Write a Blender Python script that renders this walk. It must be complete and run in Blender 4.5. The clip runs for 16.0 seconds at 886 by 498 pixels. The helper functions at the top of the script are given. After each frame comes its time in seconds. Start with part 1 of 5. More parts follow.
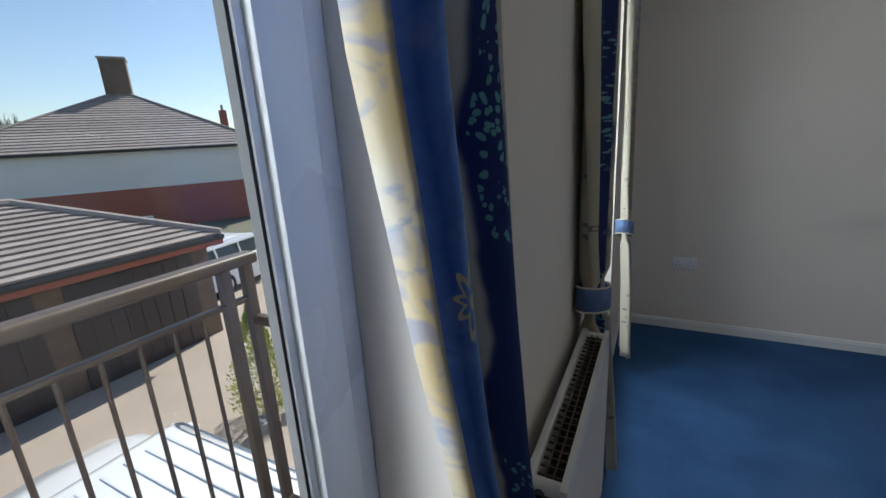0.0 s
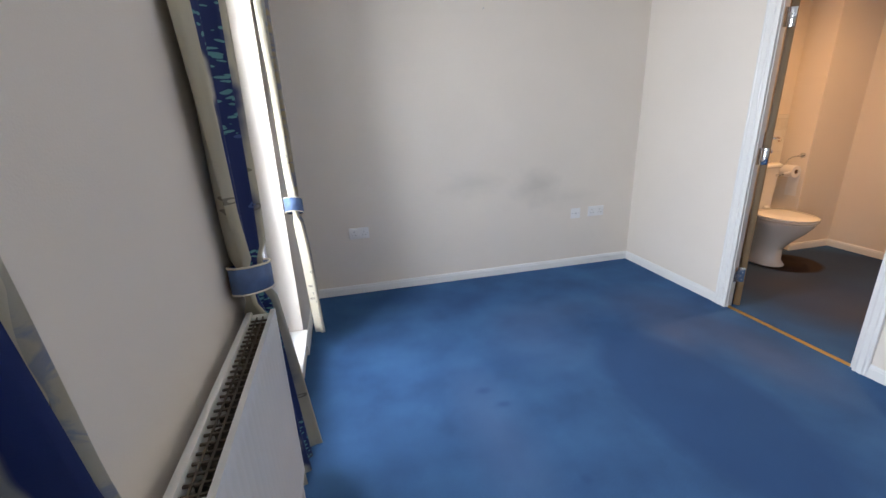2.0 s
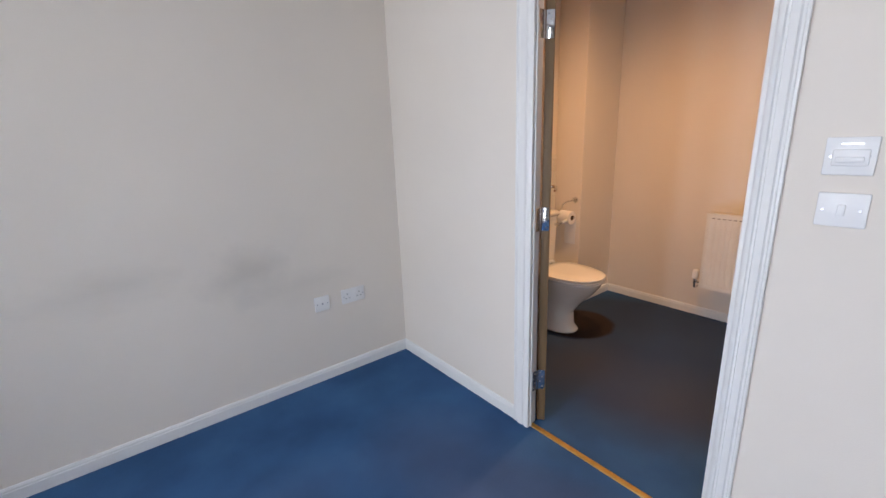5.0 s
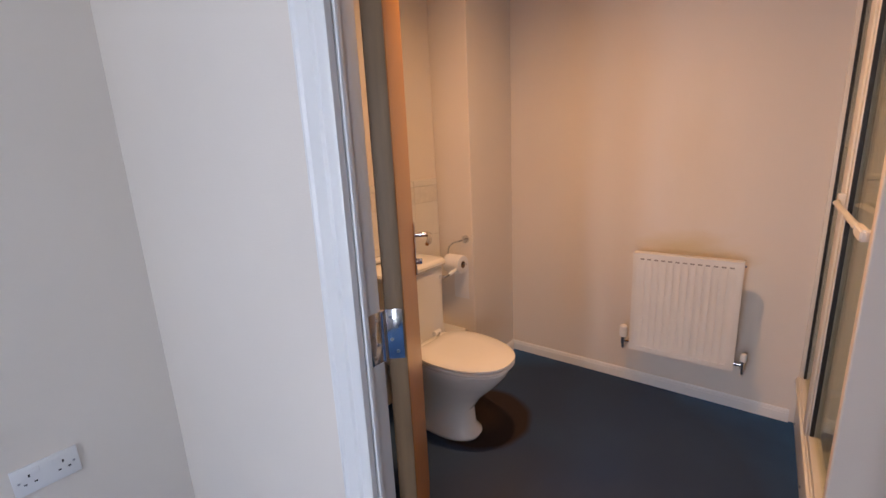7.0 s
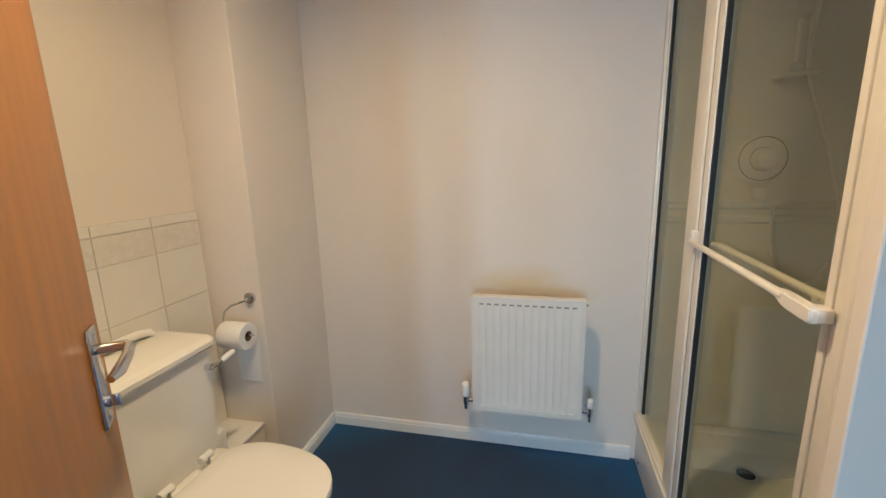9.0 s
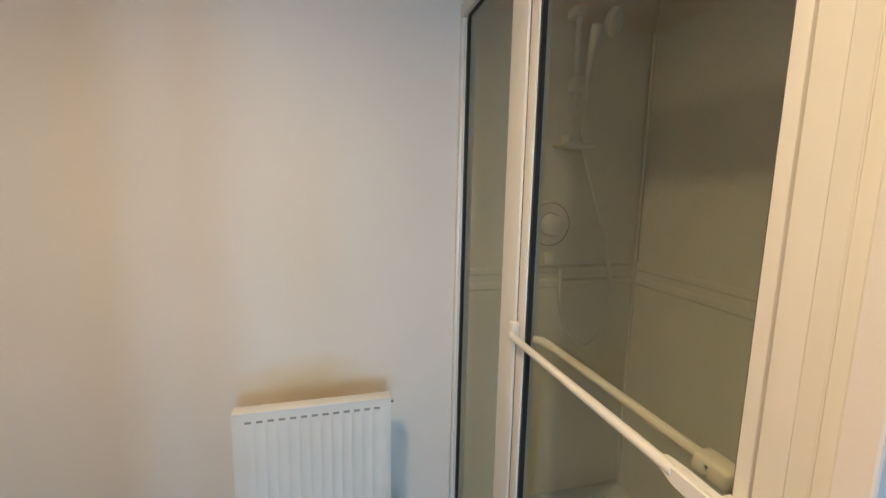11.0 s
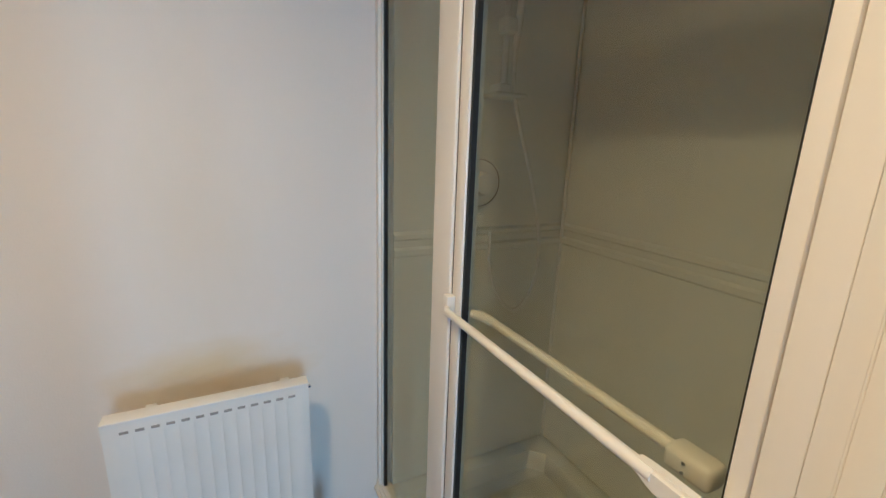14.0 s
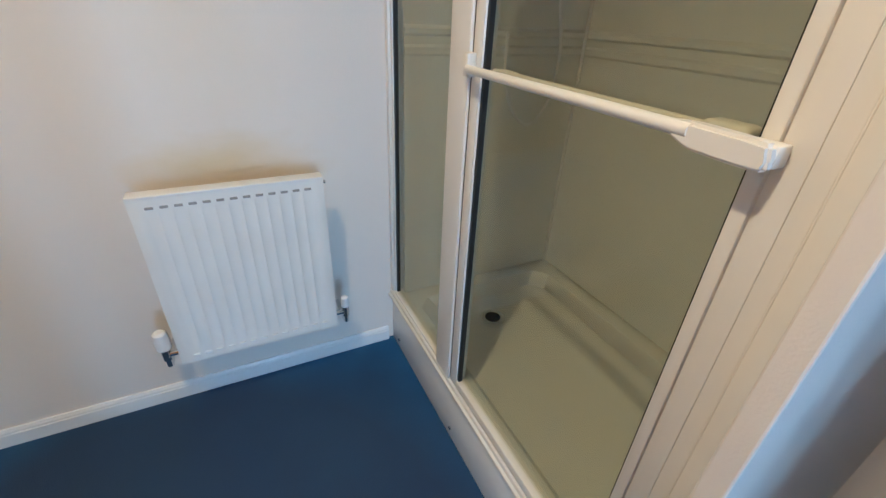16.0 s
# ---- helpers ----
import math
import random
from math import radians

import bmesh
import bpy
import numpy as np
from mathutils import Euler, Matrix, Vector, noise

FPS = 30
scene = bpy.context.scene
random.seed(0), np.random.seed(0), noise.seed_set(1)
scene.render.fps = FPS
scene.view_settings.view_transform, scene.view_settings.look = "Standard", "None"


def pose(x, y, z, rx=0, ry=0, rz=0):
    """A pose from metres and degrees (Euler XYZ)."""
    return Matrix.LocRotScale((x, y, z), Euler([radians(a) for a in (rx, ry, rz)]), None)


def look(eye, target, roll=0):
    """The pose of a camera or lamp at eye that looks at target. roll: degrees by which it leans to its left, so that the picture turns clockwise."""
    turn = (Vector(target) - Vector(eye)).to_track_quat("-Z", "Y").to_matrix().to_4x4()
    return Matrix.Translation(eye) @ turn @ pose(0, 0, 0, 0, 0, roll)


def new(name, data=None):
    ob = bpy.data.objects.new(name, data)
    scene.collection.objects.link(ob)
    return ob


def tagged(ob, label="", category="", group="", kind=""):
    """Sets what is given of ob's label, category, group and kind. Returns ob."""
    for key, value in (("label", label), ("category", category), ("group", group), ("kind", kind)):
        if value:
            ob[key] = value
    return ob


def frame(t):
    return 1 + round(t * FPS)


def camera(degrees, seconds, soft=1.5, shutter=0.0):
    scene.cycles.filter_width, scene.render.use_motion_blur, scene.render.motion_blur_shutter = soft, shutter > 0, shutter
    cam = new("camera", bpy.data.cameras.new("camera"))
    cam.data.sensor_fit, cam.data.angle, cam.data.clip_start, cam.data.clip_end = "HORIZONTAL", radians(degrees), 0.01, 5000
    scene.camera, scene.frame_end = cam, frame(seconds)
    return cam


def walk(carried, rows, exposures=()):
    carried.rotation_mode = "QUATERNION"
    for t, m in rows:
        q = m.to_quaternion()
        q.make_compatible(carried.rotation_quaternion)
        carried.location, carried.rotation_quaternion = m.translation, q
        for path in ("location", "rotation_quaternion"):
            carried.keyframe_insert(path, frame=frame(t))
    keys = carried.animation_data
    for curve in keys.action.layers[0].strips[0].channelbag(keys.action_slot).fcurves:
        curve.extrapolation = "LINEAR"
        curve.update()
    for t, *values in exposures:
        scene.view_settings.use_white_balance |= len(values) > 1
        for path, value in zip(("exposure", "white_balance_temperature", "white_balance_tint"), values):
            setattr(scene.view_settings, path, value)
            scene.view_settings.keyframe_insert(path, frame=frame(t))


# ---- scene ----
cam = camera(93.5, 16.0)
EXPOSURES = [(0, 0.38, 6250, 8), (0.5, 0.75, 6600, 12), (1.0, 1.4, 6700, 13), (1.6, 1.8, 6500, 13), (3, 1.72, 6450, 12), (4.2, 1.62, 6500, 14), (6.3, 1.6, 6000, 17), (7, 1.5, 6000, 18), (8, 1.66, 5750, 4), (8.5, 1.74, 4800, -9), (9, 1.8, 4550, -10), (11.5, 1.82, 4300, -11), (14, 1.82, 4100, -10), (16, 1.95, 3950, -9)]
PATH = [
    (0, (0.099, 1.984, 1.395), (-0.802, 3.696, 0.887), -3.4),
    (0.5, (0.125, 1.994, 1.384), (-0.379, 3.857, 0.858), -3.3),
    (1, (0.157, 2.015, 1.374), (0.024, 3.925, 0.795), -2.7),
    (1.5, (0.197, 2.018, 1.364), (0.363, 3.912, 0.745), -2.7),
    (2, (0.22, 2.059, 1.324), (0.647, 3.91, 0.699), -2.4),
    (2.5, (0.374, 2.124, 1.368), (0.969, 3.914, 0.704), -2.1),
    (3, (0.545, 2.219, 1.346), (1.274, 3.971, 0.714), -2.4),
    (3.5, (0.67, 2.375, 1.344), (1.515, 4.081, 0.731), -2.6),
    (4, (0.823, 2.613, 1.352), (1.783, 4.269, 0.77), -2.5),
    (4.2, (0.916, 2.683, 1.348), (1.912, 4.322, 0.784), -2.4),
    (6.3, (1.907, 3.468, 1.322), (3.373, 4.760, 0.864), -2.2),
    (6.5, (2.007, 3.517, 1.319), (3.488, 4.782, 0.860), -2.10),
    (7, (2.185, 3.556, 1.317), (3.719, 4.760, 0.874), -2.79),
    (7.5, (2.376, 3.722, 1.315), (4.029, 4.758, 0.873), -3.25),
    (8, (2.502, 3.782, 1.317), (4.241, 4.667, 0.877), -2.93),
    (8.5, (2.635, 3.807, 1.324), (4.468, 4.491, 0.907), -2.26),
    (9, (2.742, 3.785, 1.343), (4.647, 4.236, 0.931), -1.61),
    (9.2, (2.790, 3.787, 1.357), (4.715, 4.121, 0.948), -1.2),
    (11.5, (3.223, 3.774, 1.461), (5.091, 3.094, 1.242), 1.57),
    (12, (3.270, 3.762, 1.502), (5.102, 2.973, 1.350), 1.85),
    (12.5, (3.285, 3.758, 1.555), (5.090, 2.904, 1.427), 1.76),
    (13, (3.295, 3.755, 1.518), (5.084, 2.880, 1.337), 1.81),
    (13.5, (3.301, 3.747, 1.473), (5.075, 2.869, 1.185), 1.87),
    (14, (3.301, 3.746, 1.423), (5.037, 2.864, 0.963), 1.94),
    (14.5, (3.293, 3.751, 1.364), (4.969, 2.865, 0.727), 2.25),
    (15, (3.283, 3.757, 1.295), (4.899, 2.885, 0.502), 2.57),
    (15.5, (3.269, 3.771, 1.238), (4.832, 2.929, 0.319), 2.90),
    (16, (3.252, 3.800, 1.199), (4.795, 2.998, 0.212), 2.79),
]
walk(cam, [(t, look(e, g, r)) for t, e, g, r in PATH], exposures=EXPOSURES)

# ---- world, sun, lamps ----
SUN_EL, SUN_AZ = radians(44), radians(-10)
world = bpy.data.worlds.new("world")
scene.world = world
world.use_nodes = True
wn = world.node_tree.nodes
sky = wn.new("ShaderNodeTexSky")
sky.sky_type, sky.sun_disc = "NISHITA", False
sky.sun_elevation, sky.sun_rotation = SUN_EL, SUN_AZ
sky.altitude, sky.dust_density, sky.ozone_density = 50, 0.6, 1.6
wn["Background"].inputs["Strength"].default_value = 0.108
world.node_tree.links.new(sky.outputs[0], wn["Background"].inputs["Color"])


def lamp(name, kind, place, energy, colour, size=0.1, size_y=None, aim=None, angle=None):
    d = bpy.data.lights.new(name, kind)
    d.energy, d.color = energy, colour
    if kind == "AREA":
        d.shape, d.size, d.size_y = "RECTANGLE", size, size_y or size
    elif kind == "SUN":
        d.angle = angle
    else:
        d.shadow_soft_size = size
    ob = new(name, d)
    ob.matrix_world = look(place, aim) if aim else Matrix.Translation(place)
    return ob


sun_way = Vector((math.sin(SUN_AZ) * math.cos(SUN_EL), math.cos(SUN_AZ) * math.cos(SUN_EL), math.sin(SUN_EL)))
lamp("sun", "SUN", sun_way * 30, 4.4, (1.0, 0.93, 0.82), aim=(0, 0, 0), angle=radians(0.5))
lamp("window_light_1", "AREA", (-0.46, 1.9, 1.3), 24, (0.88, 0.93, 1.0), 0.9, 1.9, aim=(2.0, 1.9, 0.75))
lamp("window_light_2", "AREA", (-0.46, 3.84, 1.3), 24, (0.88, 0.93, 1.0), 0.8, 1.9, aim=(2.0, 3.8, 0.75))
dl = lamp("ensuite_lamp", "SPOT", (3.35, 4.15, 2.36), 36, (1.0, 0.55, 0.24), 0.05, aim=(3.35, 4.15, 0))
dl.data.spot_size, dl.data.spot_blend = radians(168), 1.0

# ---- materials ----


def material(name, base, rough=0.5, metal=0.0, vary=0.0, vary_scale=6.0, bump=0.0, bump_scale=200.0, stretch=None, dark=None, spec=0.5, coat=0.0, random_each=0.0):
    """A surface with a base colour, a broad stain at one scale and a fine relief at another."""
    m = bpy.data.materials.new(name)
    m.use_nodes = True
    n, l = m.node_tree.nodes, m.node_tree.links
    b = n["Principled BSDF"]
    b.inputs["Base Color"].default_value = (*base, 1)
    b.inputs["Roughness"].default_value = rough
    b.inputs["Metallic"].default_value = metal
    b.inputs["Specular IOR Level"].default_value = spec
    b.inputs["Coat Weight"].default_value = coat
    co = n.new("ShaderNodeTexCoord")
    mp = n.new("ShaderNodeMapping")
    l.new(co.outputs["Object"], mp.inputs["Vector"])
    if stretch:
        mp.inputs["Scale"].default_value = stretch
    colour = None
    if vary:
        t = n.new("ShaderNodeTexNoise")
        t.inputs["Scale"].default_value, t.inputs["Detail"].default_value = vary_scale, 6
        l.new(mp.outputs[0], t.inputs["Vector"])
        r = n.new("ShaderNodeValToRGB")
        r.color_ramp.elements[0].position, r.color_ramp.elements[1].position = 0.32, 0.68
        d = dark or tuple(c * (1 - vary) for c in base)
        r.color_ramp.elements[0].color, r.color_ramp.elements[1].color = (*d, 1), (*base, 1)
        l.new(t.outputs["Fac"], r.inputs["Fac"])
        colour = r.outputs[0]
        if rough > 0.08:
            rr = n.new("ShaderNodeMapRange")
            rr.inputs["To Min"].default_value, rr.inputs["To Max"].default_value = rough * 0.85, min(1, rough * 1.15)
            l.new(t.outputs["Fac"], rr.inputs["Value"])
            l.new(rr.outputs[0], b.inputs["Roughness"])
    if random_each:
        oi = n.new("ShaderNodeObjectInfo")
        hs = n.new("ShaderNodeHueSaturation")
        mr = n.new("ShaderNodeMapRange")
        mr.inputs["To Min"].default_value, mr.inputs["To Max"].default_value = 1 - random_each, 1 + random_each
        l.new(oi.outputs["Random"], mr.inputs["Value"])
        l.new(mr.outputs[0], hs.inputs["Value"])
        if colour:
            l.new(colour, hs.inputs["Color"])
        else:
            hs.inputs["Color"].default_value = (*base, 1)
        colour = hs.outputs[0]
    if colour:
        l.new(colour, b.inputs["Base Color"])
    if bump:
        t2 = n.new("ShaderNodeTexNoise")
        t2.inputs["Scale"].default_value, t2.inputs["Detail"].default_value = bump_scale, 3
        l.new(mp.outputs[0], t2.inputs["Vector"])
        bp = n.new("ShaderNodeBump")
        bp.inputs["Strength"].default_value, bp.inputs["Distance"].default_value = bump, 0.004
        l.new(t2.outputs["Fac"], bp.inputs["Height"])
        l.new(bp.outputs[0], b.inputs["Normal"])
    return m


PAINT = material("cream_wall_paint", (0.77, 0.71, 0.63), 0.75, vary=0.035, vary_scale=2.2, bump=0.12, bump_scale=260)
CEIL = material("white_ceiling_paint", (0.8, 0.79, 0.76), 0.8, vary=0.03, vary_scale=3, bump=0.1, bump_scale=180)
GLOSS = material("white_gloss_wood", (0.79, 0.79, 0.77), 0.32, vary=0.04, vary_scale=5, bump=0.04, bump_scale=90)
UPVC = material("white_upvc", (0.78, 0.79, 0.79), 0.28, vary=0.03, vary_scale=4)
ENAMEL = material("white_radiator_enamel", (0.76, 0.74, 0.69), 0.35, vary=0.05, vary_scale=7)
CREAM = material("cream_white_shower_frame", (0.77, 0.74, 0.67), 0.32, vary=0.03, vary_scale=5)
ACRYL = material("white_shower_acrylic", (0.78, 0.79, 0.75), 0.3, vary=0.06, vary_scale=3)
CERAM = material("white_glazed_ceramic", (0.82, 0.81, 0.77), 0.12, vary=0.02, vary_scale=5, coat=0.4)
TILE = material("white_glazed_tile", (0.78, 0.76, 0.70), 0.2, vary=0.04, vary_scale=9, bump=0.03, bump_scale=40)
GROUT = material("pale_tile_grout", (0.62, 0.60, 0.55), 0.8, vary=0.1, vary_scale=20, bump=0.2, bump_scale=300)
PLASTIC = material("white_plastic", (0.8, 0.8, 0.79), 0.35, vary=0.02, vary_scale=8)
CHROME = material("chrome", (0.72, 0.73, 0.75), 0.14, 1.0, vary=0.08, vary_scale=30)
STEEL = material("steel", (0.5, 0.51, 0.53), 0.32, 1.0, vary=0.15, vary_scale=40)
BRASS = material("brass_strip", (0.72, 0.48, 0.16), 0.3, 1.0, vary=0.15, vary_scale=30)
RAILP = material("dark_brown_rail_paint", (0.085, 0.06, 0.046), 0.5, vary=0.3, vary_scale=10, bump=0.1, bump_scale=90)
BLACK = material("black_rubber_gasket", (0.012, 0.012, 0.012), 0.55, vary=0.2, vary_scale=30)
# inside of the double radiator: shade between its panels put into a brown
DARK = material("shaded_radiator_interior", (0.10, 0.075, 0.05), 0.7, vary=0.3, vary_scale=20)
PAPER = material("white_toilet_paper", (0.82, 0.81, 0.79), 0.9, vary=0.03, vary_scale=20, bump=0.3, bump_scale=220)
CARD = material("brown_card_core", (0.2, 0.13, 0.08), 0.9, vary=0.1, vary_scale=30)
LINEN = material("cream_curtain_lining", (0.66, 0.6, 0.47), 0.85, vary=0.05, vary_scale=8, bump=0.2, bump_scale=400)
CONCR = material("grey_concrete", (0.3, 0.29, 0.27), 0.85, vary=0.2, vary_scale=4, bump=0.4, bump_scale=60)
RENDERW = material("white_render", (0.72, 0.72, 0.7), 0.85, vary=0.06, vary_scale=0.8, bump=0.3, bump_scale=40)
MORTAR = material("pale_mortar", (0.42, 0.37, 0.31), 0.9, vary=0.12, vary_scale=8, bump=0.4, bump_scale=120)
BRICK = material("orange_red_brick", (0.44, 0.17, 0.11), 0.85, vary=0.3, vary_scale=14, bump=0.5, bump_scale=120, random_each=0.22)
SLATE = material("brown_grey_roof_tile", (0.33, 0.285, 0.265), 0.8, vary=0.22, vary_scale=3, bump=0.4, bump_scale=30, random_each=0.12)
CARW = material("white_car_paint", (0.78, 0.79, 0.8), 0.22, vary=0.02, vary_scale=2, coat=0.8)
CARG = material("dark_car_glass", (0.02, 0.025, 0.03), 0.06, vary=0.1, vary_scale=3)
TYRE = material("black_tyre", (0.02, 0.02, 0.02), 0.8, vary=0.2, vary_scale=20)
ALU = material("silver_alloy", (0.55, 0.56, 0.58), 0.3, 1.0, vary=0.1, vary_scale=20)
LEAF = material("yellow_green_conifer_leaf", (0.44, 0.47, 0.04), 0.6, vary=0.5, vary_scale=6, dark=(0.12, 0.21, 0.025))
BARK = material("grey_brown_bark", (0.14, 0.11, 0.08), 0.9, vary=0.3, vary_scale=12, bump=0.6, bump_scale=60)
GARAGED = material("dark_garage_door", (0.06, 0.045, 0.045), 0.5, vary=0.2, vary_scale=3)
GUTTER = material("black_plastic_gutter", (0.03, 0.03, 0.032), 0.4, vary=0.2, vary_scale=5)
BIN = material("grey_stone_pot", (0.25, 0.25, 0.25), 0.8, vary=0.2, vary_scale=12, bump=0.4, bump_scale=60)
EARTH = material("pavement_and_far_ground", (0.17, 0.17, 0.12), 0.95, vary=0.4, vary_scale=0.25, bump=0.4, bump_scale=8)
TARMAC = material("pale_block_drive", (0.42, 0.35, 0.29), 0.9, vary=0.16, vary_scale=0.7, bump=0.5, bump_scale=40)
WOODEDGE = material("brown_wood_lipping", (0.2, 0.125, 0.06), 0.5, vary=0.25, vary_scale=8, stretch=(8, 8, 0.6), bump=0.1)


def oak():
    m = material("orange_oak_veneer", (0.44, 0.195, 0.032), 0.36, vary=0.22, vary_scale=5, stretch=(9, 9, 0.8), bump=0.05, bump_scale=60, coat=0.15)
    return m


OAK = oak()


def glass(name, tint, gloss=0.04, top=0.5):
    """A thin pane: tinted clear with a mirror sheen that grows at a slant."""
    m = bpy.data.materials.new(name)
    m.use_nodes = True
    n, l = m.node_tree.nodes, m.node_tree.links
    n.remove(n["Principled BSDF"])
    tr, gl, mix, lw = n.new("ShaderNodeBsdfTransparent"), n.new("ShaderNodeBsdfGlossy"), n.new("ShaderNodeMixShader"), n.new("ShaderNodeLayerWeight")
    tr.inputs["Color"].default_value = (*tint, 1)
    gl.inputs["Roughness"].default_value = 0.02
    gl.inputs["Color"].default_value = (0.9, 0.95, 0.93, 1)
    lw.inputs["Blend"].default_value = 0.5
    pw, ma = n.new("ShaderNodeMath"), n.new("ShaderNodeMath")
    pw.operation, ma.operation = "POWER", "MULTIPLY_ADD"
    pw.inputs[1].default_value = 4.0
    ma.inputs[1].default_value, ma.inputs[2].default_value = top, gloss
    l.new(lw.outputs["Facing"], pw.inputs[0])
    l.new(pw.outputs[0], ma.inputs[0])
    l.new(ma.outputs[0], mix.inputs[0])
    l.new(tr.outputs[0], mix.inputs[1])
    l.new(gl.outputs[0], mix.inputs[2])
    l.new(mix.outputs[0], n["Material Output"].inputs["Surface"])
    return m


PANE = glass("window_glass", (0.98, 0.99, 0.99), 0.015, 0.25)
SGLASS = glass("grey_tinted_shower_glass", (0.9, 0.9, 0.84), 0.02, 0.4)
MIRROR = material("mirror", (0.9, 0.9, 0.9), 0.02, 1.0)


def carpet():
    m = material("blue_carpet_pile", (0.055, 0.14, 0.30), 0.95, vary=0.3, vary_scale=2.8, bump=1.0, bump_scale=420, spec=0.1, dark=(0.036, 0.09, 0.21))
    n, l = m.node_tree.nodes, m.node_tree.links
    b = n["Principled BSDF"]
    src = b.inputs["Base Color"].links[0].from_socket
    co = n.new("ShaderNodeTexCoord")

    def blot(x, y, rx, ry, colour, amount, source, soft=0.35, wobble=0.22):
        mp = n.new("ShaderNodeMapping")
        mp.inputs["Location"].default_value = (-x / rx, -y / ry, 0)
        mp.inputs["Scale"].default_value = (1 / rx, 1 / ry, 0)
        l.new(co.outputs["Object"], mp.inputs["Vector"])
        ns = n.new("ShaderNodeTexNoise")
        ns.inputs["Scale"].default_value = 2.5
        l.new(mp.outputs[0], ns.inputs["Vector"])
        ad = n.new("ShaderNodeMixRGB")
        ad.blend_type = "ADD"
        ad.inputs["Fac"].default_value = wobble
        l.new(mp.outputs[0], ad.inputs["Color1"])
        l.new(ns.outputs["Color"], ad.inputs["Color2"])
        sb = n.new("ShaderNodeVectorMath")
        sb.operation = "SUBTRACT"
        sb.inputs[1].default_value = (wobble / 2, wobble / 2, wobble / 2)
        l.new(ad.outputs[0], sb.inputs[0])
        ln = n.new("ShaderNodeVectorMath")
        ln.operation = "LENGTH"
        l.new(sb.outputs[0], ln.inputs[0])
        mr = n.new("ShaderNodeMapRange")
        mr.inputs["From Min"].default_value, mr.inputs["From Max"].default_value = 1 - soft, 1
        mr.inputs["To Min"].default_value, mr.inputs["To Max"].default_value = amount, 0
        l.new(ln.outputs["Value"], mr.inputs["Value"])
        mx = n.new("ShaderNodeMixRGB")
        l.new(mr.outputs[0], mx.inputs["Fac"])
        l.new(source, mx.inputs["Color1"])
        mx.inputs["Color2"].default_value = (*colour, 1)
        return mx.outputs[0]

    fine = n.new("ShaderNodeTexNoise")
    fine.inputs["Scale"].default_value, fine.inputs["Detail"].default_value = 260, 4
    l.new(co.outputs["Object"], fine.inputs["Vector"])
    fr = n.new("ShaderNodeMapRange")
    fr.inputs["To Min"].default_value, fr.inputs["To Max"].default_value = 0.62, 1.38
    l.new(fine.outputs["Fac"], fr.inputs["Value"])
    mu = n.new("ShaderNodeMixRGB")
    mu.blend_type = "MULTIPLY"
    mu.inputs["Fac"].default_value = 0.8
    l.new(src, mu.inputs["Color1"])
    l.new(fr.outputs[0], mu.inputs["Color2"])
    out = mu.outputs[0]
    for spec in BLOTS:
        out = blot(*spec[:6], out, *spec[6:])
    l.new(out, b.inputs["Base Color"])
    return m


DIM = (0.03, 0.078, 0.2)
# pale blots put the window's light on the pile into the carpet colour
PALE_LIT = (0.10, 0.17, 0.32)
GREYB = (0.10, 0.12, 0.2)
BLOTS = [(1.72, 3.38, 0.36, 0.72, DIM, 0.75, 0.22), (1.25, 4.1, 0.4, 0.4, PALE_LIT, 0.35, 0.9), (2.05, 3.9, 0.22, 0.3, GREYB, 0.5, 0.9), (1.0, 4.75, 0.5, 0.22, DIM, 0.5, 0.9), (0.5, 4.95, 0.6, 0.15, DIM, 0.6, 0.8), (2.2, 4.2, 0.4, 0.5, GREYB, 0.45, 0.8), (0.75, 3.45, 0.2, 0.7, PALE_LIT, 0.4, 0.9), (2.35, 3.55, 0.25, 0.5, GREYB, 0.5, 0.8),
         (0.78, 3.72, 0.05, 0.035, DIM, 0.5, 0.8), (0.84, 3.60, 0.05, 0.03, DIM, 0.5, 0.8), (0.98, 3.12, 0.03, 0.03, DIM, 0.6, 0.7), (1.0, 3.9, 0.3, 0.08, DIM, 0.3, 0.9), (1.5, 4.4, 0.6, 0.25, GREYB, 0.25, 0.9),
         # Ensuite: darker worn carpet, greyed in its colour for the warm lamp's cast
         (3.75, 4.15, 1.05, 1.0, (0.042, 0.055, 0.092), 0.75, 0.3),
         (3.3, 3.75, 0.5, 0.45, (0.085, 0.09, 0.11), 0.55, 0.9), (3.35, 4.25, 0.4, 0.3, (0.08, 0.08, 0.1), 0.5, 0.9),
         (3.77, 4.60, 0.27, 0.26, (0.035, 0.024, 0.02), 0.95, 0.14, 0.12), (3.76, 4.62, 0.17, 0.16, (0.09, 0.055, 0.035), 0.7, 0.6)]
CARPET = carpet()


